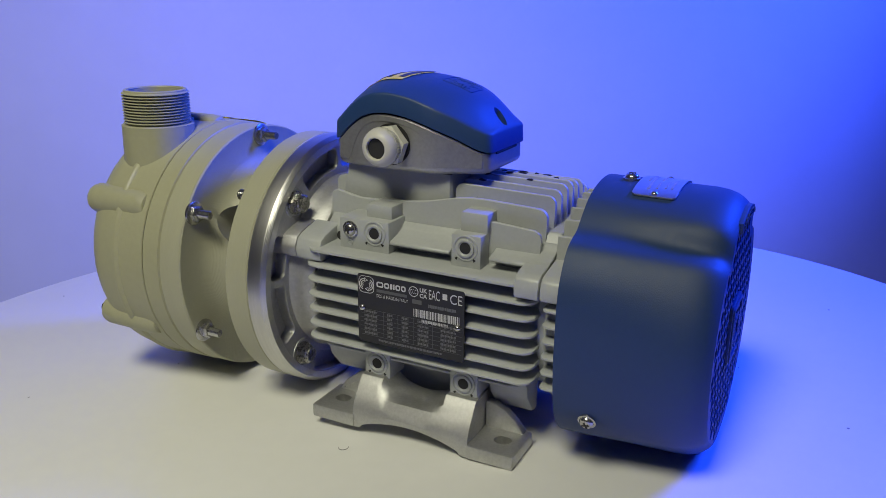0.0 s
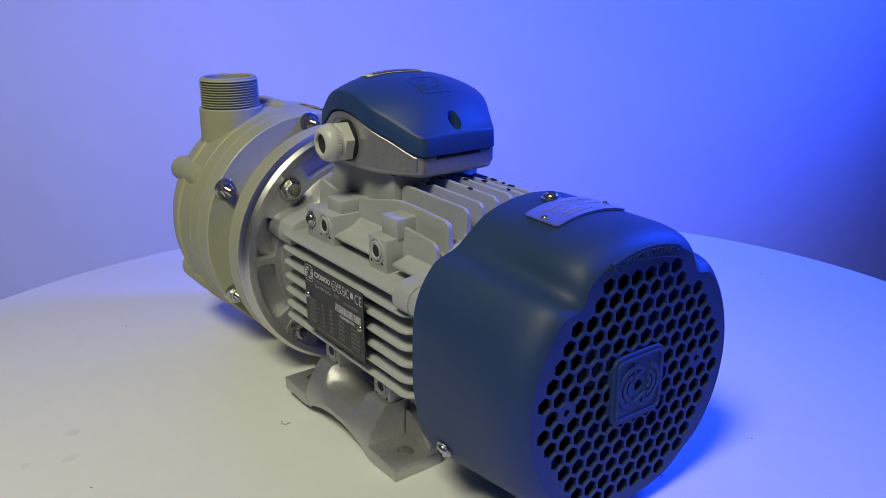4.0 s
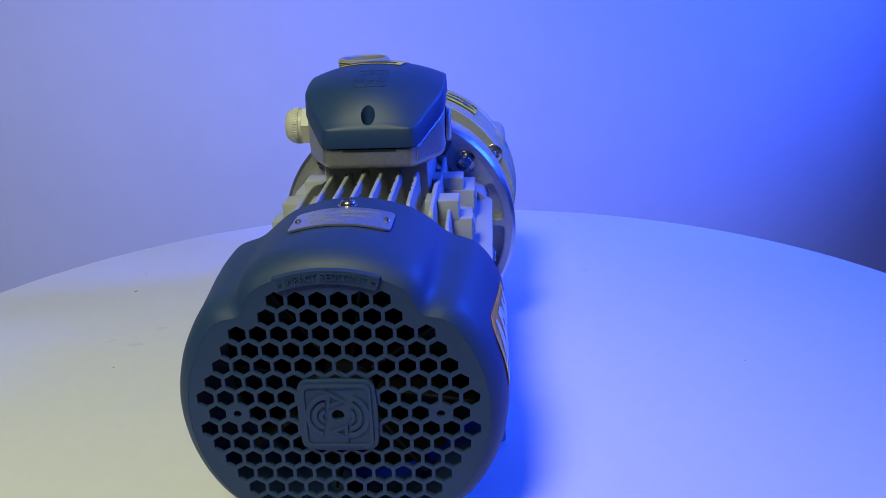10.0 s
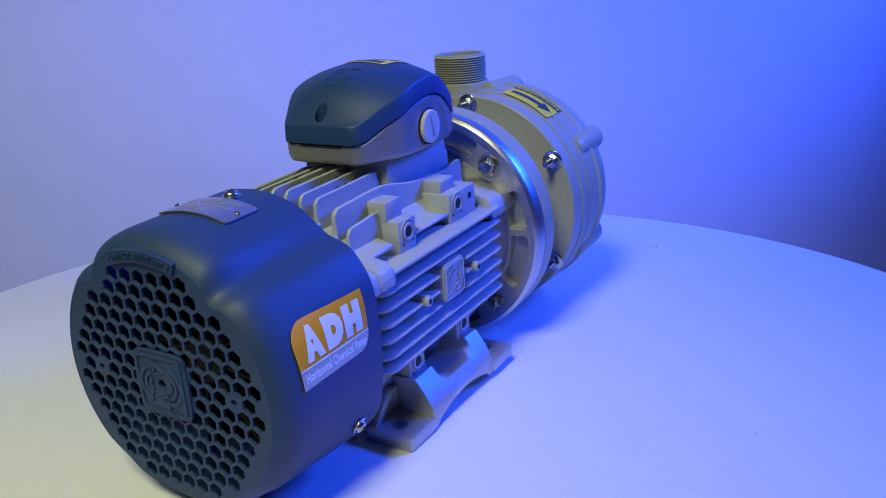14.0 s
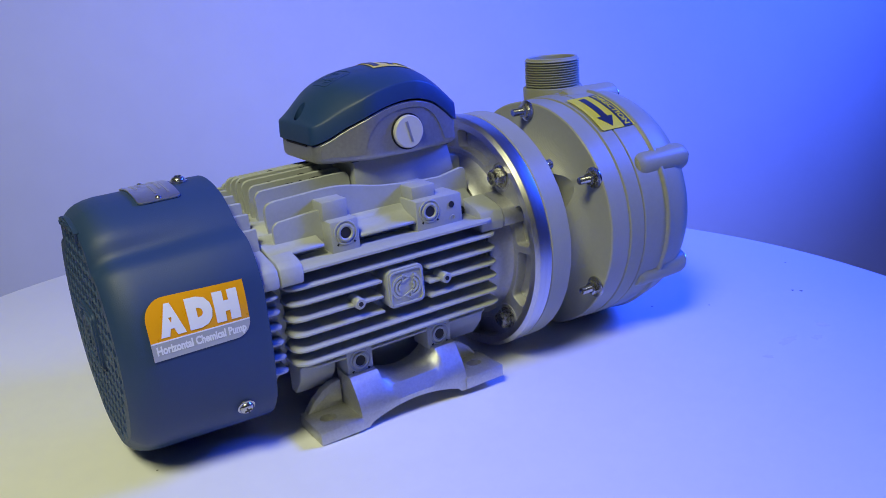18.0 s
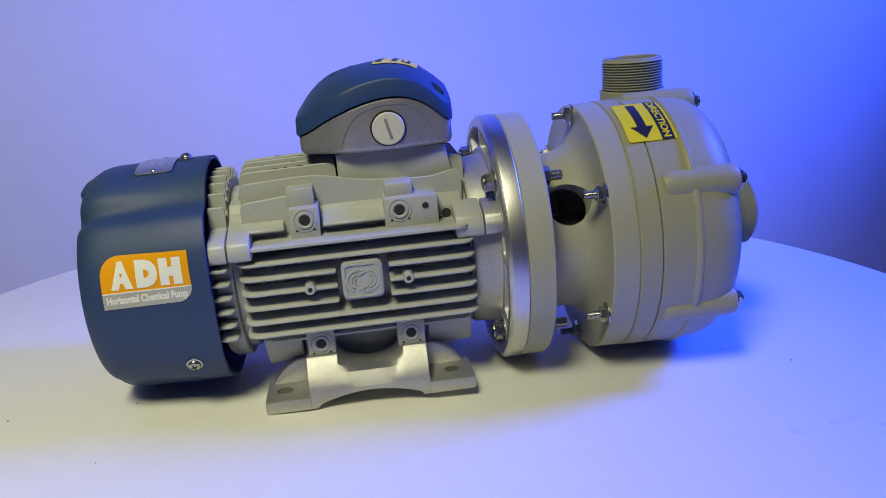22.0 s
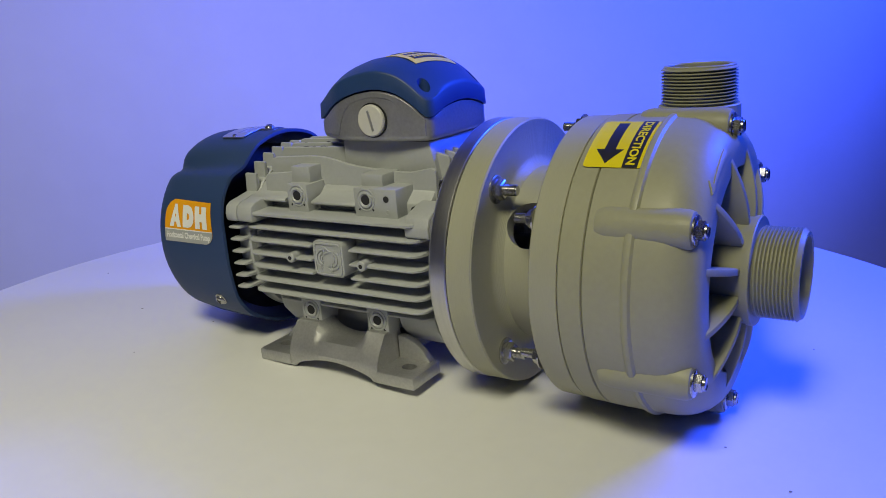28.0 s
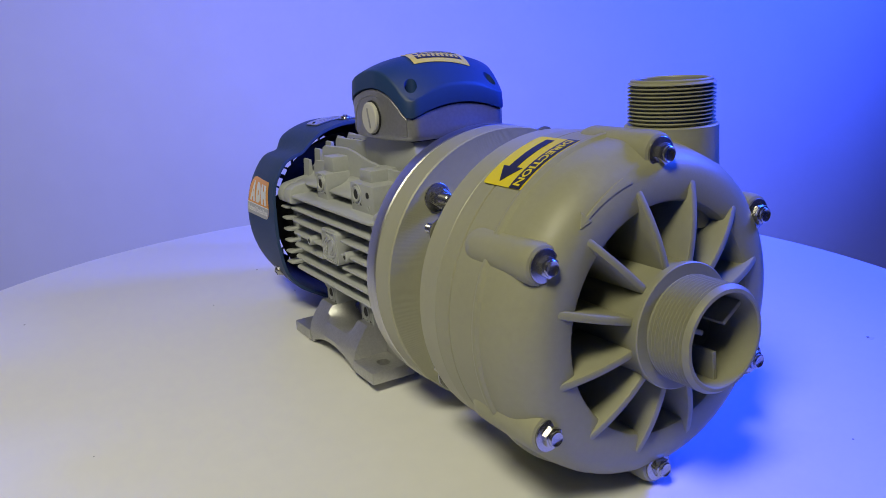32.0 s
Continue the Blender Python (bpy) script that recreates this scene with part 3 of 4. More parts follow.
def foot(s):
    flip = Matrix.Diagonal((1, s, 1, 1))
    def toe(x0, x1, hx):
        slot = prism([(hx + (0.0010 if math.cos(t) > 0 else -0.0010) + 0.0050 * math.cos(t), 0.0694 + 0.0050 * math.sin(t)) for t in [k * math.pi / 14 for k in range(28)]], -0.005, 0.02, "z")
        me = cut(box(x0, x1, 0.050, 0.0870, 0.0, 0.0100, 0.0014), slot)
        moved_mesh(me, flip)
        return me
    ft = part("foot_bracket", toe(-0.0765, -0.0430, -0.0625), M_FOOT, PUMP, "bare cast aluminium motor foot")
    part("toe", toe(0.0450, 0.0800, 0.0645), M_FOOT, ft)
    bm = bmesh.new()
    cols = []
    n = 36
    for k in range(n + 1):
        x = -0.0435 + 0.0895 * k / n
        u = (x - 0.0013) / 0.0405
        b = 0.0 if abs(u) > 0.97 else 0.0012 + 0.0085 * math.cos(u * math.pi / 2) ** 0.8
        w = max(0.0, 1 - ((x - 0.0035) / 0.0235) ** 2)
        scoop = 0.0120 * w ** 0.6
        back = 0.006 * w ** 0.5
        prof = [(0.0855, b), (0.0858, 0.0105 + b * 0.3), (0.0840, 0.0170), (0.0805, 0.0235), (0.0765 - back * 0.2, 0.0290 - scoop * 0.4), (0.0735 - back, 0.0335 - scoop * 0.9), (0.0715 - back, 0.0350 - scoop), (0.0520, 0.0350 - scoop * 0.9), (0.0500, b)]
        cols.append([bm.verts.new((x, y, z)) for y, z in prof])
    for p, q in zip(cols, cols[1:]):
        for j in range(len(p)):
            bm.faces.new((p[j], q[j], q[(j + 1) % len(p)], p[(j + 1) % len(p)]))
    bm.faces.new(cols[0]), bm.faces.new(list(reversed(cols[-1])))
    part("saddle", moved(bm, flip), M_FOOT, ft, angle=28)
    for x0, x1 in ((-0.0440, -0.0740), (0.0465, 0.0775)):
        d = x1 - x0
        web = [(x0, 0.009), (x0, 0.0290), (x0 + d * 0.25, 0.0280), (x0 + d * 0.5, 0.0245), (x0 + d * 0.75, 0.0180), (x0 + d * 0.93, 0.0105), (x0 + d * 0.93, 0.009)]
        part("gusset", moved(prism(web, 0.0500, 0.0570, "y", 0.0014), flip), M_FOOT, ft)
    return ft


def moved_mesh(me, m):
    bm = bmesh.new()
    bm.from_mesh(me)
    bmesh.ops.transform(bm, matrix=m, verts=bm.verts)
    bmesh.ops.recalc_face_normals(bm, faces=bm.faces)
    bm.to_mesh(me)
    bm.free()
    finish(me)


foot(1)
foot(-1)

# ---- fan cover ----
RIM = [(-90, 0.0830), (-75, 0.0842), (-62, 0.0870), (-52, 0.0885), (-40, 0.0925), (-28, 0.0930), (-15, 0.0890), (0, 0.0875), (10, 0.0885), (20, 0.0920), (27, 0.0940), (35, 0.0944), (41, 0.0938), (46, 0.0897), (50, 0.0868), (55, 0.0870), (61, 0.0884), (67, 0.0897), (90, 0.0898)]


def cover_r(deg, x):
    """The cover's radius; its upper shoulders sink towards the grille."""
    d = (deg + 180) % 360 - 180
    d = d if abs(d) <= 90 else math.copysign(180 - abs(d), d)
    s = min(1, max(0, (-0.105 - x) / 0.075))
    s = s * s * (3 - 2 * s)
    r = sum(lerp(RIM, d + k) for k in (-2, -1, 0, 1, 2)) / 5
    back = 0.0880 + 0.0008 * math.exp(-(((d - 80) / 20) ** 2)) - 0.0045 * math.exp(-(((d + 90) / 30) ** 2))
    dip = 0.0066 * s * math.exp(-(((d - 51) / 6) ** 2)) + 0.002 * s * math.exp(-(((d + 52) / 8) ** 2))
    return r * (1 - s) + back * s - dip


def cover_at(x, deg, lift=0.0):
    r = cover_r(deg, x) + lift
    return Vector((x, r * math.cos(radians(deg)), AX + r * math.sin(radians(deg))))


def cover_side(x, h, side, lift=0.0):
    """The point of the cover's flank at height h over the shaft."""
    lo, hi = -45.0, 45.0
    for _ in range(30):
        mid = (lo + hi) / 2
        if cover_r(mid, x) * math.sin(radians(mid)) < h:
            lo = mid
        else:
            hi = mid
    r = cover_r(lo, x)
    return Vector((x, side * (r * math.cos(radians(lo)) + lift), AX + h))


def fan_cover():
    n = 180
    bm = bmesh.new()
    secs = [(-0.1000, 0.0010), (-0.1004, 0.0), (-0.115, 0), (-0.13, 0), (-0.145, 0), (-0.16, 0), (-0.170, 0.0001), (-0.1765, 0.0009), (-0.1815, 0.0024), (-0.1852, 0.0044), (-0.1880, 0.0068), (-0.1898, 0.0092), (-0.1902, 0.0098), (-0.1895, 0.0102)]
    secs += [(-0.1876, 0.0105), (-0.182, 0.006), (-0.170, 0.0028), (-0.1000, 0.0028)]
    rings = []
    for x, inset in secs:
        rings.append([bm.verts.new(cover_at(x, k * 2, -inset)) for k in range(n)])
    for i in range(len(rings)):
        p, q = rings[i], rings[(i + 1) % len(rings)]
        for k in range(n):
            bm.faces.new((p[k], p[(k + 1) % n], q[(k + 1) % n], q[k]))
    cover = part("fan_cover", bm, M_COVER, PUMP, "dark blue powder coated fan cover", 40)
    # grille with six-sided openings
    edge = [cover_r(k * 2, -0.19) - 0.0098 for k in range(n)]
    outer = [(edge[k] * math.cos(radians(k * 2)), edge[k] * math.sin(radians(k * 2))) for k in range(n)]
    loops, pitch = [outer], 0.01056
    reach = {7: 2.5, 6: 3, 5: 4.5, 4: 5, 3: 5.5, 2: 6, 1: 6.5, 0: 6, -1: 6.5, -2: 6, -3: 5.5, -4: 5, -5: 4.5, -6: 4, -7: 2.5}
    for row, most in reach.items():
        for k in range(round(2 * most) + 1):
            y, z = (k - most) * pitch, row * 0.00906
            if abs(y) < 0.0165 and abs(z) < 0.0165:
                continue
            if row == 0 and abs(abs(y) - 5 * pitch) < 0.001:
                loops.append(circle(y, z, 0.0024, 12))
            else:
                loops.append(circle(y, z, 0.0053, 6, math.pi / 6))
    loops.append(circle(0, 0, 0.0036, 16))
    me = flat_mesh(loops, 0.0009, 0.0003)
    me = bent(me, lambda v: Vector((-0.1888 - v.z, v.x, AX + v.y)))
    part("grille", me, M_COVER, cover, "grille with honeycomb openings")
    badge = flat_mesh([[(x * (1 + 0.06 * (1 - (y / 0.0195) ** 2)), y * (1 + 0.04 * (1 - (x / 0.0192) ** 2))) for x, y in rect(-0.0192, 0.0192, -0.0195, 0.0195, 0.0040, 6, 4)], circle(0, 0, 0.0036, 16)], 0.0008, 0.0004)
    bd = part("badge", bent(badge, lambda v: Vector((-0.1904 - v.z, v.x, AX + v.y))), M_COVER, cover, "raised square badge with two bent arrows")
    for loop in badge_lines(0.0192, 0.0195):
        part("relief", bent(flat_mesh(loop, 0.0008, 0.0003), lambda v: Vector((-0.1916 - v.z, -v.x, AX + v.y))), M_COVER, bd)
    # raised lip with its moulded words above the grille
    arc = [(0.0800 * math.cos(radians(a)), 0.0800 * math.sin(radians(a))) for a in range(109, 70, -2)] + [(0.0735 * math.cos(radians(a)), 0.0735 * math.sin(radians(a))) for a in range(71, 110, 2)]
    lip = part("lip", bent(flat_mesh([arc], 0.0012, 0.0005), lambda v: Vector((-0.1904 - v.z, v.x, AX + v.y))), M_COVER, cover, "raised lip with moulded words")
    words = sliced(text_mesh("> IMPACT RESISTANT <", 0.0054, 0.0007, 0.048), 0.003)
    part("lettering", bent(words, lambda v: Vector((-0.1922 - v.z, -(0.0768 + v.y) * math.sin(v.x / 0.0768), AX + (0.0768 + v.y) * math.cos(v.x / 0.0768)))), M_COVER, lip)
    # cooling fan behind
    fan = part("cooling_fan", lathe([(-0.128, 0.001), (-0.128, 0.0766), (-0.126, 0.0766), (-0.122, 0.001)], 48), M_BLACK, PUMP, "black plastic cooling fan behind the grille")
    part("fan_hub", lathe([(-0.160, 0.001), (-0.160, 0.014), (-0.127, 0.018), (-0.127, 0.001)], 32), M_BLACK, fan)
    for k in range(8):
        part("blade", moved(box(-0.158, -0.127, 0.016, 0.070, -0.001, 0.001, 0.0004, 1), Matrix.Translation((0, 0, AX)) @ Matrix.Rotation(radians(45 * k + 10), 4, "X")), M_BLACK, fan)
    # fixing screws and the tag on top
    for s in (1, -1):
        p = cover_side(-0.1218, -0.0448, s)
        put("screw", screw_bm(), M_STEEL, cover, p, (0, s * 0.9, -0.43), 20, "cross-head screw with washer")
        cross(cover, p, (0, s * 0.9, -0.43))
    put("screw", screw_bm(), M_STEEL, cover, cover_at(-0.1180, 90), (0, 0, 1), 0, "cross-head screw with washer")
    cross(cover, cover_at(-0.1180, 90), (0, 0, 1))
    tag = sliced(flat_mesh([rect(-0.0135, 0.0135, -0.0285, 0.0285, 0.003)], 0.0004, 0.0002), 0.006)
    tg = part("tag", bent(tag, lambda v: cover_at(-0.1382 + v.x, 90 - math.degrees(v.y / 0.0935), 0.0010 + v.z)), M_TAG, cover, "curved bare metal tag with worn print")
    for y in (0.0250, -0.0250):
        put("rivet", rod([(0, 0.0020), (0.0006, 0.0019), (0.0013, 0.0012), (0.0015, 0.0002)], 14), M_STEEL, tg, cover_at(-0.1382, 90 - math.degrees(y / 0.0935), 0.0014), cover_at(0, 90 - math.degrees(y / 0.0935)) - Vector((0, 0, AX)))
    for x, y0, y1 in ((-0.1302, -0.004, 0.0200), (-0.1332, -0.020, 0.012), (-0.1382, -0.0180, -0.006), (-0.1382, 0.000, 0.019), (-0.1432, -0.016, -0.002), (-0.1467, -0.016, 0.004)):
        bar = sliced(flat_mesh([rect(-0.0008, 0.0008, y0, y1)], 0.0001), 0.006)
        part("print_bar", bent(bar, lambda v, x=x: cover_at(x + v.x, 90 + math.degrees(v.y / 0.0935), 0.0017 + v.z)), M_WORN, tg)
    return cover


def cross(parent, place, way, spin=20):
    m = toward(place, way, spin)
    # the recess is not sunk; dark bars paint its shade on the screw head
    part("cross_recess_shade", moved(merge(box(0.0036, 0.0043, -0.0024, 0.0024, -0.0005, 0.0005), box(0.0036, 0.0044, -0.0005, 0.0005, -0.0024, 0.0024)), m), M_HOLE, parent)


def screw_bm():
    slot = [rod([(0.0, 0.0058), (0.0010, 0.0058), (0.0013, 0.0052)], 24), rod([(0.0012, 0.0046), (0.0022, 0.0045), (0.0034, 0.0036), (0.0040, 0.0020), (0.0041, 0.0003)], 24)]
    return merge(*slot)


def badge_lines(w, h):
    """The two bent arrows and the frame of the square badge, as flat loops."""
    loops = [[rect(-w * 0.92, w * 0.92, -h * 0.92, h * 0.92, 0.0034), list(reversed(rect(-w * 0.86, w * 0.86, -h * 0.86, h * 0.86, 0.0030)))]]
    for s in (1, -1):
        for r0, r1, a0, a1 in ((0.60, 0.50, 85, 250), (0.40, 0.31, 100, 245), (0.21, 0.14, 120, 240)):
            n = 12
            out = [(-0.26 * w + r0 * w * math.cos(radians(a0 + (a1 - a0) * k / n)), r0 * h * 1.05 * math.sin(radians(a0 + (a1 - a0) * k / n))) for k in range(n + 1)]
            inn = [(-0.26 * w + r1 * w * math.cos(radians(a1 - (a1 - a0) * k / n)), r1 * h * 1.05 * math.sin(radians(a1 - (a1 - a0) * k / n))) for k in range(n + 1)]
            loops.append([[(s * x, s * y) for x, y in out + inn]])
        head = [(-0.24 * w, 0.74 * h), (0.20 * w, 0.46 * h), (-0.24 * w, 0.26 * h)]
        inner = [(-0.18 * w, 0.62 * h), (-0.18 * w, 0.36 * h), (0.08 * w, 0.46 * h)]
        loops.append([[(s * x, s * y) for x, y in head], [(s * x, s * y) for x, y in inner]])
    return loops


COVER = fan_cover()

# ---- terminal box ----
HALF = [(-0.0305, 0.0255), (-0.0301, 0.0276), (-0.0290, 0.0295), (-0.0270, 0.0312), (-0.0240, 0.0330), (-0.0030, 0.0442), (0.0035, 0.0468), (0.0110, 0.0480), (0.0460, 0.0480), (0.0760, 0.0436), (0.0805, 0.0420), (0.0832, 0.0390), (0.0841, 0.0350), (0.0845, 0.0)]
PLAN = HALF + [(x, -y) for x, y in reversed(HALF[:-1])]
ARCH = [(-0.0285, 0.1925), (-0.024, 0.1940), (-0.015, 0.2005), (0.0, 0.2080), (0.015, 0.2138), (0.030, 0.2170), (0.042, 0.2178), (0.055, 0.2154), (0.066, 0.2096), (0.076, 0.2000), (0.0835, 0.1922), (0.0866, 0.1920)]
DOME = [(-0.0305, 0.2062), (-0.0275, 0.2105), (-0.024, 0.2154), (-0.018, 0.2226), (-0.009, 0.2302), (0.0, 0.2343), (0.015, 0.2383), (0.030, 0.2402), (0.042, 0.2408), (0.055, 0.2390), (0.066, 0.2342), (0.076, 0.2268), (0.0866, 0.2166)]
BAND = 0.0136  # height of the lid's upright rim


def smooth(table, x, w=0.008):
    return sum(lerp(table, min(max(x + w * k / 3, table[0][0]), table[-1][0])) for k in range(-3, 4)) / 7


def outline(step=0.003):
    pts = []
    for (x0, y0), (x1, y1) in zip(PLAN, PLAN[1:] + PLAN[:1]):
        k = max(1, round(math.hypot(x1 - x0, y1 - y0) / step))
        pts += [(x0 + (x1 - x0) * i / k, y0 + (y1 - y0) * i / k) for i in range(k)]
    return pts


def seat_z(x, y):
    """Height of the joint between box and lid: arched on the sides, low and level at the back."""
    z = smooth(ARCH, x)
    if x > 0.074:
        z = max(z, 0.1924) + 0.0102 * min(1, (x - 0.074) / 0.010) * max(0, 1 - (y / 0.0415) ** 2)
    return z


LID_WELLS = ((-0.0245, 0.0), (0.0752, 0.0345), (0.0752, -0.0345))


def lid_z(x, y):
    """The lid's top: an arch along the box that falls away towards the crease over each side."""
    ridge = smooth(DOME, x, 0.003)
    edge = smooth(ARCH, x) + BAND
    return ridge - (ridge - edge) * (abs(y) / max(lerp(HALF, x), 0.0255)) ** 2.2


def terminal_box():
    pts = outline()
    cx = 0.031
    def shrunk(s):
        return [(cx + (x - cx) * s, y * s) for x, y in pts]
    body = stack([[(x, y, 0.1795) for x, y in shrunk(0.935)], [(x, y, 0.1803) for x, y in shrunk(0.962)], [(x, y, 0.1822) for x, y in shrunk(0.98)], [(x, y, 0.1840) for x, y in shrunk(0.985)], [(x, y, seat_z(x, y) - 0.0005) for x, y in shrunk(0.985)], [(x, y, seat_z(x, y) - 0.0005) for x, y in shrunk(0.90)]])
    tb = part("terminal_box", body, M_BOXCAST, PUMP, "cast aluminium terminal box with a blue lid")
    part("box_base", prism([(-0.0045, 0.1800), (0.0765, 0.1800), (0.0835, 0.1480), (-0.0045, 0.1480)], -0.0362, 0.0362, "y", 0.002), M_PAINT, tb)
    # black slab that paints the box's shadow line along the top of the base
    part("base_shade_slab", box(-0.0058, 0.0776, -0.0374, 0.0374, 0.1784, 0.1796, 0.0003, 1), M_BLACK, tb, "thin black slab standing in for the shade under the box")
    def ring(sx, sy, lift):
        return [(cx + (x - cx) * sx, y * sy, seat_z(x, y) + lift) for x, y in pts]
    def dome(k):
        return [(cx + (x - cx) * k, y * k, lid_z(cx + (x - cx) * k, y * k)) for x, y in pts]
    lid = stack([ring(0.97, 0.97, 0.0008), ring(1.010, 1.012, 0.0008), ring(1.012, 1.014, 0.0020), ring(1.004, 1.004, BAND - 0.0012), ring(0.996, 0.996, BAND - 0.0001)]
                + [dome(k) for k in (0.985, 0.965, 0.94, 0.91, 0.87, 0.82, 0.76, 0.68, 0.58, 0.46, 0.32, 0.18, 0.06)])
    wells = []
    for x, yy in LID_WELLS:
        wells.append(moved(rod([(-0.0085, 0.0046), (0.012, 0.0046)], 28), Matrix.Translation((x, yy, lid_z(x, yy))) @ Matrix.Rotation(radians(-90), 4, "Y")))
    lid = part("lid", cut(lid, *wells), M_LID, tb, "blue painted domed lid", 30)
    for s in (1, -1):
        cols = []
        for x in sorted([-0.026 + 0.105 * k / 44 for k in range(45)] + [0.0005, 0.0006, 0.0705, 0.0706]):
            low = max(0.1842, seat_z(x, 0.05) - 0.0052 - 0.022 * abs((x - 0.0355) / 0.036) ** 5) if 0.0005 < x < 0.0706 else 0.1835
            top, y = seat_z(x, 0.05) - 0.0012, lerp(HALF, x)
            cols.append([(x, y - 0.002, low), (x, y - 0.0004, low), (x, y, low + 0.0004), (x, y, top - 0.0004), (x, y - 0.0004, top), (x, y - 0.002, top)])
        bm = stack(cols)
        part("arch_rim", moved(bm, Matrix.Diagonal((1, s, 1, 1))), M_BOXCAST, tb)
    put("gasket", rod([(0, 0.0140), (0.0024, 0.0140)], 32), M_BLACK, tb, (0.0340, 0.0472, 0.1975), (0, 1, 0))
    at = toward((0.0340, 0.0494, 0.1975), (0, 1, 0))
    gl = put("gland", rod([(0, 0.0134), (0.0004, 0.0144), (0.0068, 0.0144), (0.0076, 0.0130)], 6), M_GLAND, tb, (0.0340, 0.0494, 0.1975), (0, 1, 0), 10, "light grey plastic cable gland")
    put("collar", rod([(0.0070, 0.0122), (0.0092, 0.0122), (0.0094, 0.0118)], 40), M_GLAND, gl, (0.0340, 0.0494, 0.1975), (0, 1, 0))
    put("cap", rod([(0.0092, 0.0124), (0.0097, 0.0128), (0.0132, 0.0128), (0.0158, 0.0122), (0.0180, 0.0108), (0.0192, 0.0092), (0.0196, 0.0078), (0.0193, 0.0070), (0.0150, 0.0068)], 40), M_GLAND, gl, (0.0340, 0.0494, 0.1975), (0, 1, 0))
    for k in range(44):
        a = 2 * math.pi * k / 44
        part("knurl", moved(box(0.0096, 0.0130, -0.0004, 0.0004, 0.0124, 0.0131, 0.0002, 1), at @ Matrix.Rotation(a, 4, "X")), M_GLAND, gl)
    # dark disc near the mouth paints the gland's unlit inside
    put("gland_bore_shade", rod([(0, 0.0069), (0.0004, 0.0069)], 24), M_HOLE, tb, (0.0340, 0.0662, 0.1975), (0, 1, 0))
    put("gasket", rod([(0, 0.0131), (0.0018, 0.0131)], 32), M_BLACK, tb, (0.0357, -0.0462, 0.1955), (0, -1, 0))
    put("plug", rod([(0, 0.0119), (0.0030, 0.0119), (0.0038, 0.0111), (0.0038, 0.001)], 40), M_GLAND, tb, (0.0357, -0.0470, 0.1955), (0, -1, 0), 0, "light grey round blanking plug with a slot")
    # the shade in the rear gap of lid and body, put in as a black strip
    part("joint_shade", box(-0.0303, -0.0280, -0.0180, 0.0180, 0.1914, 0.1932, 0.0004, 1), M_BLACK, tb, "black strip for the shaded gap under the lid")
    return tb


BOX = terminal_box()


# ---- labels and small fittings ----
def fittings():
    # orange and silver label on the cover's flank
    x0, h0 = -0.1725, 0.0058
    w, h = 0.0600, 0.0355
    def flank(lift):
        return lambda v: cover_side(x0 + v.x, h0 + v.y, -1, lift + v.z)
    full = [(0, 0), (w - 0.010, 0)] + [(w - 0.010 + 0.010 * math.sin(radians(a)), 0.010 - 0.010 * math.cos(radians(a))) for a in range(10, 91, 10)] + [(w, h), (0.013, h)] + [(0.013 - 0.013 * math.sin(radians(a)), h - 0.013 + 0.013 * math.cos(radians(a))) for a in range(10, 91, 10)]
    lab = part("flank_label", bent(sliced(flat_mesh([full], 0.0001), 0.004), flank(0.0004)), M_ORANGE, COVER, "orange and silver sticker with white letters")
    base = [(0, 0), (w - 0.010, 0)] + [(w - 0.010 + 0.010 * math.sin(radians(a)), 0.010 - 0.010 * math.cos(radians(a))) for a in range(10, 91, 10)] + [(w, 0.0108), (0, 0.0108)]
    part("silver_band", bent(sliced(flat_mesh([base], 0.0001), 0.004), flank(0.00055)), M_SILVER, lab)
    part("white_line", bent(sliced(flat_mesh([rect(0, w, 0.0104, 0.0112)], 0.0001), 0.004), flank(0.0007)), M_WHITE, lab)
    def words(txt, size, cx, cy, width, tall, bold=0.0):
        me = text_mesh(txt, size, 0.0, width, "CENTER", bold)
        ys = [v.co.y for v in me.vertices]
        k, mid = tall / (max(ys) - min(ys)), (max(ys) + min(ys)) / 2
        for v in me.vertices:
            v.co = Vector((cx + v.co.x, cy + (v.co.y - mid) * k, 0))
        return sliced(me, 0.004)
    for ch, cx in (("A", 0.0140), ("D", 0.0310), ("H", 0.0476)):
        part("lettering", bent(words(ch, 0.02, cx, 0.0224, 0.0150, 0.0188, 0.0023), flank(0.0009)), M_WHITE, lab)
    part("lettering", bent(words("Horizontal Chemical Pump", 0.005, 0.0296, 0.0053, 0.0545, 0.0070, 0.00022), flank(0.0009)), M_WHITE, lab)
    # direction label on the casing
    R = 0.1021
    def wrap(lift):
        return lambda v: Vector((0.2096 + v.x, (R + lift + v.z) * math.cos(radians(130 - math.degrees(v.y / R))), AX + (R + lift + v.z) * math.sin(radians(130 - math.degrees(v.y / R)))))
    W, H = 0.0380, 0.0490
    casing = [o for o in PUMP.children if o.name.startswith("casing")][0]
    st = part("direction_label", bent(sliced(flat_mesh([rect(0, W, 0, H, 0.0025)], 0.0001), 0.004), wrap(0.0005)), M_YELLOW, casing, "yellow sticker with a black arrow")
    ar = [(0.0140, 0.0030), (0.0228, 0.0150), (0.0174, 0.0150), (0.0174, 0.0450), (0.0104, 0.0450), (0.0104, 0.0150), (0.0050, 0.0150)]
    part("arrow", bent(sliced(flat_mesh([ar], 0.0001), 0.004), wrap(0.0008)), M_INK, st)
    part("band", bent(sliced(flat_mesh([rect(0.0254, 0.0350, 0.0, H)], 0.0001), 0.004), wrap(0.0008)), M_INK, st)
    me = words("DIRECTION", 0.009, 0.0, 0.0, 0.0450, 0.0058, 0.0003)
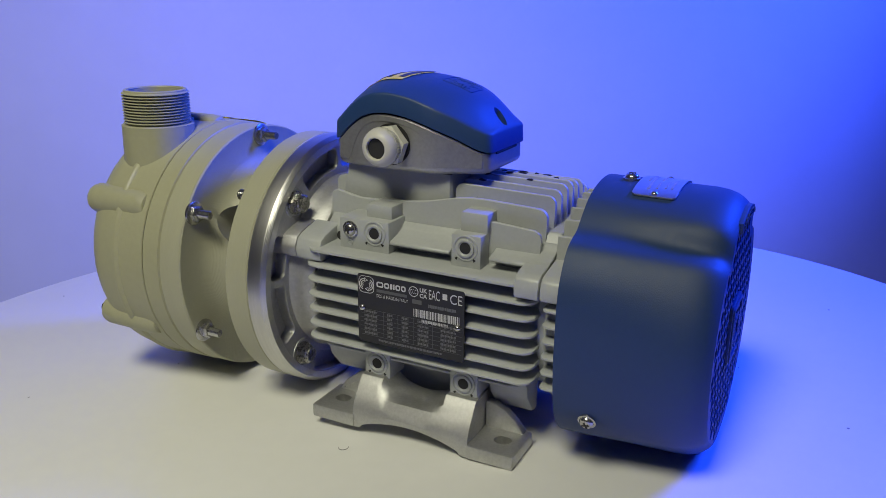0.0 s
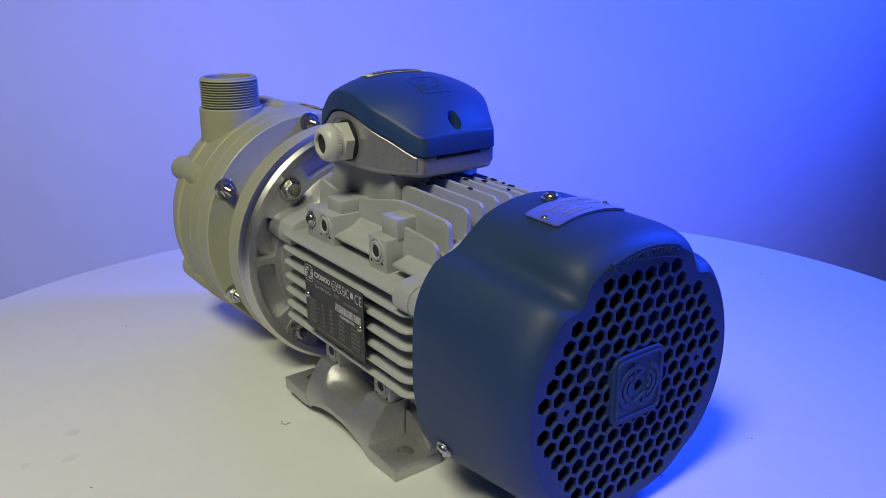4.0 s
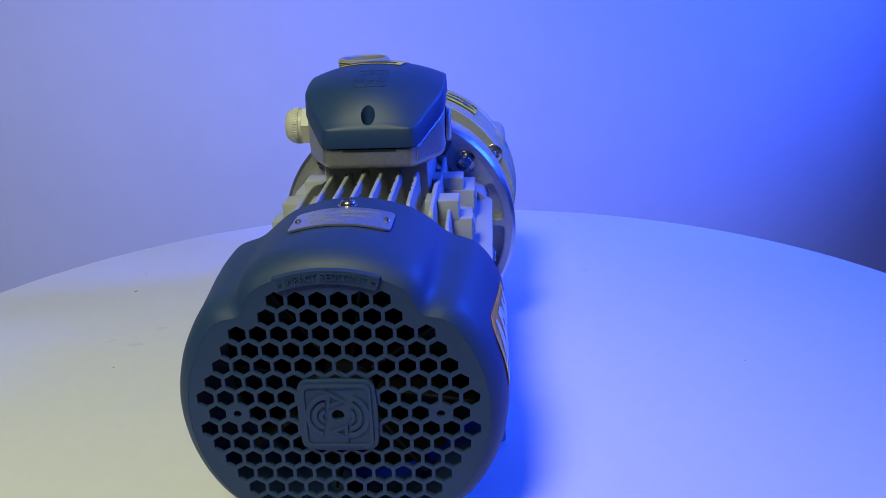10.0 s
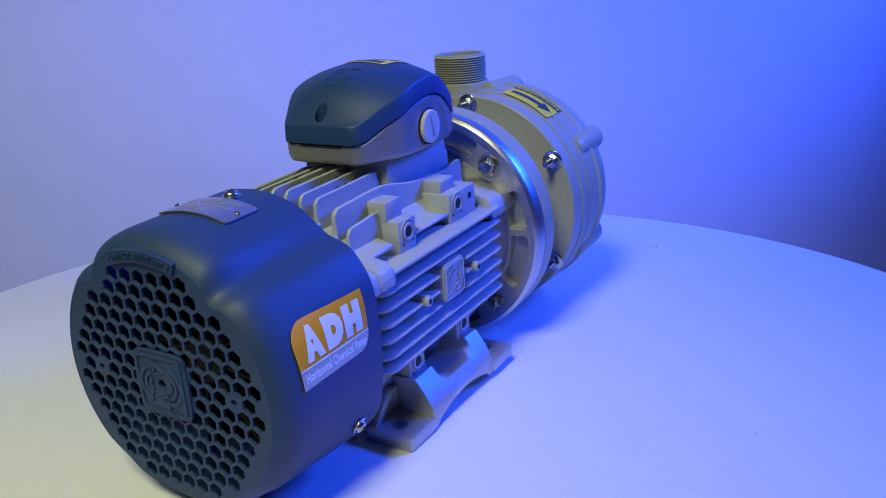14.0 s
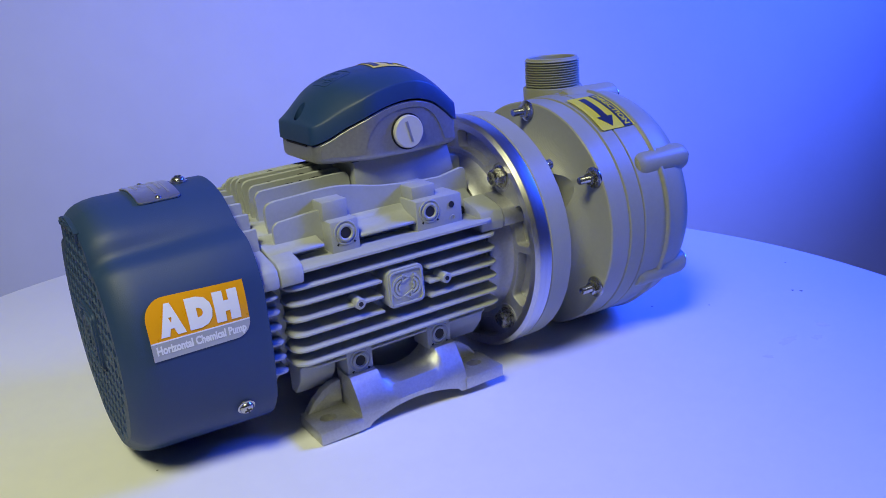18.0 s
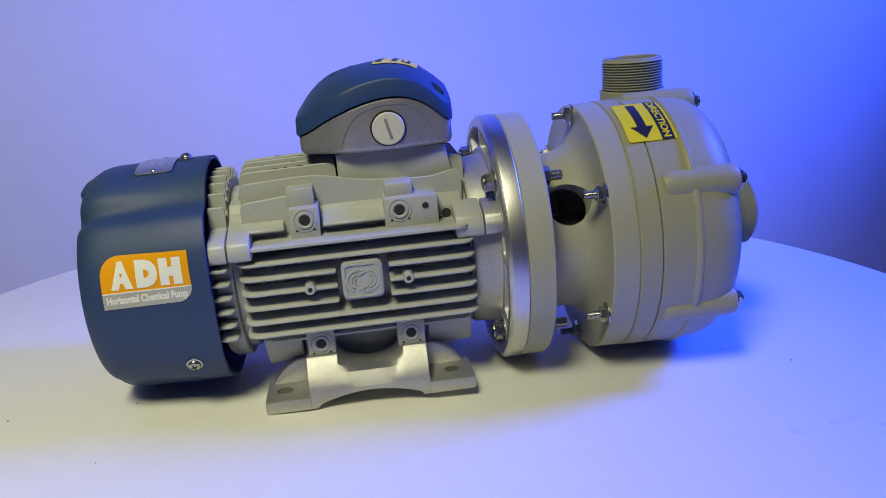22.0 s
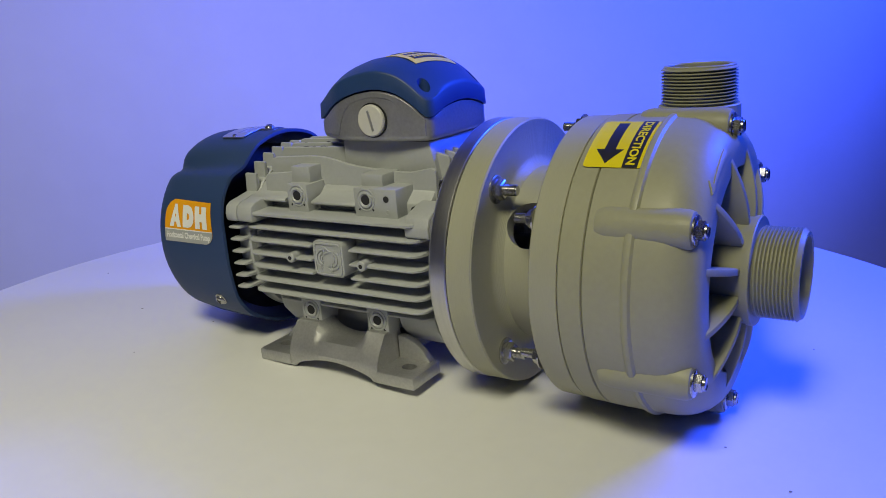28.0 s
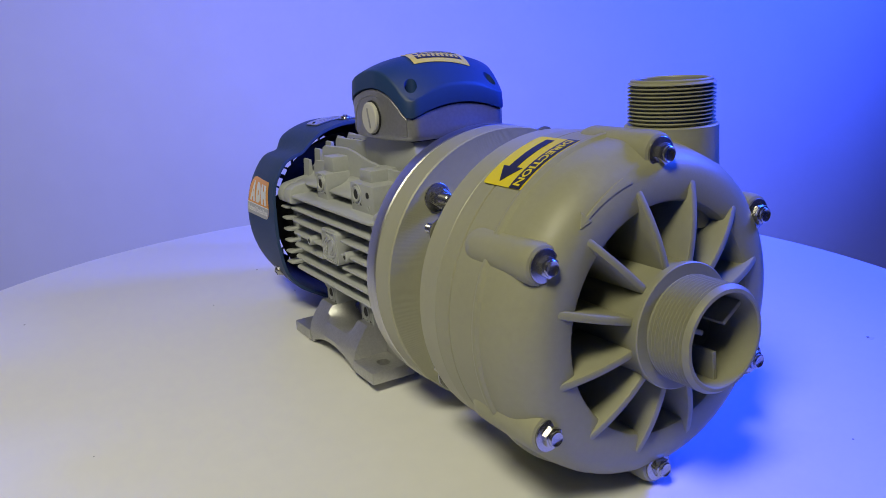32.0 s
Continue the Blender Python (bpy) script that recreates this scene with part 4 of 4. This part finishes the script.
    for v in me.vertices:
        v.co = Vector((0.0302 + v.co.y, H / 2 - v.co.x, 0))
    part("lettering", bent(me, wrap(0.0011)), M_YELLOW, st)
    # nameplate
    y = 0.0826
    def plate(lift):
        return lambda v: Vector((0.0408 - v.x, y + lift + v.z, 0.0671 + v.y))
    pw, ph = 0.0795, 0.0485
    np_ = part("nameplate", bent(flat_mesh([rect(0, pw, 0, ph, 0.002)], 0.0004, 0.0001), plate(0)), M_PLATE, FRAME, "black nameplate with silver print")
    def bar(x0, x1, y0, y1, m=M_PRINT):
        part("print_bar", bent(flat_mesh([rect(x0, x1, y0, y1)], 0.00005), plate(0.00065)), m, np_)
    def put_words(txt, cx, cy, width, tall, bold=0.0):
        part("lettering", bent(words(txt, 0.004, cx, cy, width, tall, bold), plate(0.0007)), M_PRINT, np_)
    for loop in badge_lines(0.0065, 0.0065):
        part("emblem", bent(flat_mesh([[(0.0070 + p[0], 0.0415 + p[1]) for p in q] for q in loop], 0.00005), plate(0.00065)), M_PRINT, np_)
    for x0, x1 in ((0.0150, 0.0202), (0.0209, 0.0246), (0.0253, 0.0271), (0.0278, 0.0288), (0.0295, 0.0330), (0.0337, 0.0372)):
        w_ = x1 - x0
        loops = [rect(x0, x1, 0.0412, 0.0450, min(0.0012, w_ * 0.4))] + ([rect(x0 + 0.0009, x1 - 0.0009, 0.0421, 0.0441, 0.0006)] if w_ > 0.003 else [])
        part("print_shape", bent(flat_mesh(loops, 0.00005), plate(0.00065)), M_PRINT, np_)
    bar(0.0150, 0.0380, 0.0375, 0.0395, M_FAINT)
    put_words("DES. & MADE IN ITALY", 0.0268, 0.0350, 0.0240, 0.0022)
    ring = [circle(0.0430, 0.0428, 0.0036, 20), circle(0.0430, 0.0428, 0.0031, 20)]
    part("emblem", bent(flat_mesh(ring, 0.00005), plate(0.00065)), M_PRINT, np_)
    put_words("CCC", 0.0430, 0.0428, 0.0044, 0.0030)
    put_words("UK", 0.0502, 0.0446, 0.0055, 0.0030, 0.0001)
    put_words("CA", 0.0502, 0.0408, 0.0055, 0.0030, 0.0001)
    put_words("EAC", 0.0582, 0.0428, 0.0078, 0.0066)
    bar(0.0642, 0.0675, 0.0410, 0.0450)
    put_words("CE", 0.0738, 0.0424, 0.0086, 0.0066)
    random.seed(4)
    x = 0.0430
    while x < 0.0765:
        wd = random.choice((0.0004, 0.0007, 0.0011))
        bar(x, x + wd, 0.0255, 0.0310)
        x += wd + random.choice((0.0004, 0.0006))
    bar(0.0420, 0.0490, 0.0345, 0.0375, M_FAINT)
    for k in range(7):
        bar(0.0020, 0.0780, 0.0052 + 0.0031 * k, 0.0054 + 0.0031 * k, M_FAINT)
    def scribble(x0, x1, y0, y1, m=M_FAINT):
        """A row of small marks, like print too fine to read."""
        marks, q = [], x0
        while q < x1:
            w_ = random.choice((0.0006, 0.0008, 0.0010))
            marks.append(rect(q, min(q + w_, x1), y0 + random.choice((0, 0, 0.0003)), y1))
            q += w_ + 0.00035
        part("print_line", bent(flat_mesh(marks, 0.00005), plate(0.00065)), m, np_)
    for k in range(6):
        for c0, c1 in ((0.0050, 0.0150), (0.0230, 0.0270), (0.0340, 0.0390), (0.0460, 0.0540), (0.0630, 0.0740)):
            scribble(c0, c1, 0.0060 + 0.0031 * k, 0.0077 + 0.0031 * k, M_MID)
    scribble(0.0160, 0.0640, 0.0020, 0.0036, M_MID)
    scribble(0.0540, 0.0740, 0.0335, 0.0357, M_MID)
    scribble(0.0490, 0.0680, 0.0222, 0.0243, M_PRINT)
    for x in (0.0200, 0.0310, 0.0430, 0.0570):
        bar(x, x + 0.0002, 0.0054, 0.0240, M_FAINT)
    for rx, rz in ((0.0372, 0.0917), (-0.0341, 0.0905)):
        put("rivet", rod([(0, 0.0024), (0.0008, 0.0023), (0.0018, 0.0014), (0.0021, 0.0002)], 16), M_STEEL, np_, (rx, y + 0.0004, rz), (0, 1, 0))
    # square pad with arrows between the fins, and two drilled studs
    pad = part("square_pad", bent(flat_mesh([rect(-0.0142, 0.0142, -0.0136, 0.0136, 0.004)], 0.0080, 0.0006), lambda v: Vector((0.0048 + v.x, -0.0712 + v.z, 0.0938 + v.y))), M_PAINT, FRAME)
    for loop in badge_lines(0.0142, 0.0136):
        part("relief", bent(flat_mesh(loop, 0.0004, 0.0002), lambda v: Vector((0.0048 + v.x, -0.0802 + v.z, 0.0938 + v.y))), M_PAINT, pad)
    for x in (-0.0325, 0.0383):
        put("stud", rod([(0, 0.0042), (0.012, 0.0040), (0.0128, 0.0034)], 20), M_PAINT, FRAME, (x - 0.0006, -0.0695, 0.0917), (0, -1, 0))
        # drilled hole as a dark disc, its shade put into the colour
        put("stud_hole_shade", rod([(0, 0.0017), (0.0004, 0.0017)], 14), M_HOLE, FRAME, (x - 0.0006, -0.0822, 0.0917), (0, -1, 0))
    put("earth_screw", screw_bm(), M_STEEL, FRAME, (0.0558, 0.0671, 0.1400), (0, 1, 0), 0, "earthing screw with washer")
    cross(FRAME, (0.0558, 0.0671, 0.1400), (0, 1, 0))
    # this hole and the lug holes are dark discs with painted-in shade
    put("small_hole_shade", rod([(0, 0.0024), (0.0004, 0.0024)], 16), M_HOLE, FRAME, (0.0558, -0.0671, 0.1405), (0, -1, 0))
    for s in (1, -1):
        put("lug_hole_shade", rod([(0, 0.0034), (0.0006, 0.0034)], 16), M_HOLE, FRAME, (0.0720, s * 0.0546, 0.1300), (0, s, 0.1))
    # lid: screw recesses, sticker and faint relief
    lid = [o for o in BOX.children if o.name.startswith("lid")][0]
    def on_lid(cx, cy, turn, lift):
        c, s = math.cos(radians(turn)), math.sin(radians(turn))
        def f(v):
            X, Y = cx + c * v.x - s * v.y, cy + s * v.x + c * v.y
            return Vector((X, Y, lid_z(X, Y) + lift + v.z))
        return f
    sk = part("lid_label", bent(sliced(flat_mesh([rect(-0.0165, 0.0165, -0.0225, 0.0225, 0.001)], 0.0001), 0.003), on_lid(0.050, 0.002, -10, 0.0005)), M_PALE, lid, "pale yellow sticker with black printed bands")
    for a, b_ in ((-0.0150, -0.0100), (0.0050, 0.0110)):
        part("print_band", bent(sliced(flat_mesh([rect(a, b_, -0.018, 0.018)], 0.0001), 0.003), on_lid(0.050, 0.002, -10, 0.0008)), M_INK, sk)
    for k in range(9):
        part("print_bar", bent(flat_mesh([rect(-0.0025, 0.0015, -0.017 + 0.004 * k, -0.0145 + 0.004 * k)], 0.0001), on_lid(0.050, 0.002, -10, 0.0008)), M_INK, sk)
        part("print_bar", bent(flat_mesh([rect(0.0064, 0.0092, -0.016 + 0.0037 * k, -0.0138 + 0.0037 * k)], 0.0001), on_lid(0.050, 0.002, -10, 0.0011)), M_PALE, sk)
    for loop in badge_lines(0.0125, 0.0125):
        part("relief", bent(sliced(flat_mesh([[(-p[1], p[0]) for p in q] for q in loop], 0.00015, 0.0001), 0.004), on_lid(0.004, 0, 0, 0.0000)), M_LID, lid)
    slot = box(-0.0003, 0.0004, -0.0011, 0.0011, -0.0078, 0.0078, 0.0003, 1)
    part("plug_slot", moved(slot, Matrix.Translation((0.0357, -0.0509, 0.1955)) @ Matrix.Rotation(radians(-14), 4, "Y") @ Matrix.Rotation(radians(90), 4, "Z")), M_WORN, BOX)
    # direction arrow moulded in the casing's face
    face = [(0.0780, 0.2892), (0.0828, 0.2888), (0.0872, 0.2874), (0.0913, 0.2846), (0.0951, 0.2805)]
    def on_face(v):
        r = math.hypot(v.x, v.y)
        return Vector((lerp(face, r) + v.z + 0.0002, v.x, AX + v.y))
    arc = [k / 12 for k in range(13)]
    ends = [(0.0895 - 0.0015 * k, 109 + 20 * k) for k in arc] + [(0.0910, 129), (0.0872, 133.5), (0.0850, 129)] + [(0.0868 - 0.0013 * k, 129 - 22 * k) for k in arc] + [(0.0872, 108.5)]
    mark = [(r * math.cos(radians(a)), r * math.sin(radians(a))) for r, a in ends]
    part("moulded_arrow", bent(sliced(flat_mesh([mark], 0.0004, 0.0001), 0.003), on_face), M_PP, casing)
    # fluff and smudges on the table
    for X, Y, r, t in ((0.040, 0.1064, 0.0035, 0.3),):
        bow = [(r * math.cos(t + 0.3 * k), r * math.sin(t + 0.3 * k)) for k in range(13)] + [(0.9 * r * math.cos(t + 0.3 * k), 0.9 * r * math.sin(t + 0.3 * k)) for k in range(12, -1, -1)]
        part("fibre", bent(flat_mesh([[(X - 0.0477 + a, Y + 0.0205 + b) for a, b in bow]], 0.0002), lambda v: Vector((v.x, v.y, v.z + 0.0004))), M_FIBRE, TABLE)
    for X, Y, lx, ly in ((0.2755, -0.1488, 0.013, 0.004), (0.3009, -0.1598, 0.005, 0.004), (0.3307, -0.1461, 0.004, 0.006), (0.2345, -0.1586, 0.004, 0.003), (0.0509, 0.2918, 0.004, 0.003), (0.0424, 0.2644, 0.0035, 0.006),
                         (0.0797, 0.2557, 0.0035, 0.007), (0.1850, 0.3246, 0.002, 0.004)):
        ph = [random.uniform(0, 6.28) for _ in range(3)]
        blob = []
        for k in range(28):
            a = 2 * math.pi * k / 28
            q = 1 + 0.22 * math.sin(2 * a + ph[0]) + 0.16 * math.sin(5 * a + ph[1]) + 0.1 * math.sin(9 * a + ph[2])
            blob.append((X + lx * q * math.cos(a), Y + ly * q * math.sin(a)))
        part("smudge", bent(flat_mesh([blob], 0.00004), lambda v: Vector((v.x, v.y, v.z + 0.0001))), M_SMUDGE, TABLE)
    for X, Y, r in ((0.3930, -0.0838, 0.0018), (0.3883, -0.0774, 0.0012), (-0.3169, -0.0364, 0.0010), (0.1825, 0.3246, 0.0014)):
        part("speck", moved(rod([(0, r * 0.8), (0.0004, r), (0.0006, r * 0.4)], 7), toward((X, Y, 0.0), (0, 0, 1))), M_FIBRE, TABLE)
    for k in range(22):
        a, d = random.uniform(0, 6.28), random.uniform(0.2, 0.49)
        part("speck", moved(rod([(0, 0.0004), (0.0004, random.uniform(0.0004, 0.0011)), (0.0005, 0.0002)], 6), toward((d * math.cos(a), d * math.sin(a), 0.0), (0, 0, 1))), M_FIBRE, TABLE)


fittings()


# ---- motion of table and pump ----
TURN = [(0, 150.36), (1, 143.84), (2, 137.22), (3, 130.39), (3.5, 127.04), (5.5, 113.82), (6, 110.61), (7, 104.04), (8, 97.46), (9, 90.91), (10, 84.33),
        (11, 77.8), (12, 71.2), (13, 64.57), (14, 57.88), (14.5, 54.53), (16.5, 41.27), (17, 37.97), (18, 31.4), (19, 24.88), (20, 18.41), (21, 11.87),
        (22, 5.2), (23, -1.45), (24, -8.09), (25, -14.76), (25.5, -18.05), (27.5, -30.98), (28, -34.25), (29, -40.78), (30, -47.28), (31, -53.82), (32, -60.33)]


def motions():
    seat = Matrix.Translation((-0.0488, 0.0211, 0.0036)) @ Matrix.Rotation(radians(-2.75), 4, "Y")
    walk(TABLE, [(t, pose(0, 0, 0.75, 0, 0, a)) for t, a in TURN])
    walk(PUMP, [(t, pose(0, 0, 0.75, 0, 0, a) @ seat) for t, a in TURN])


motions()
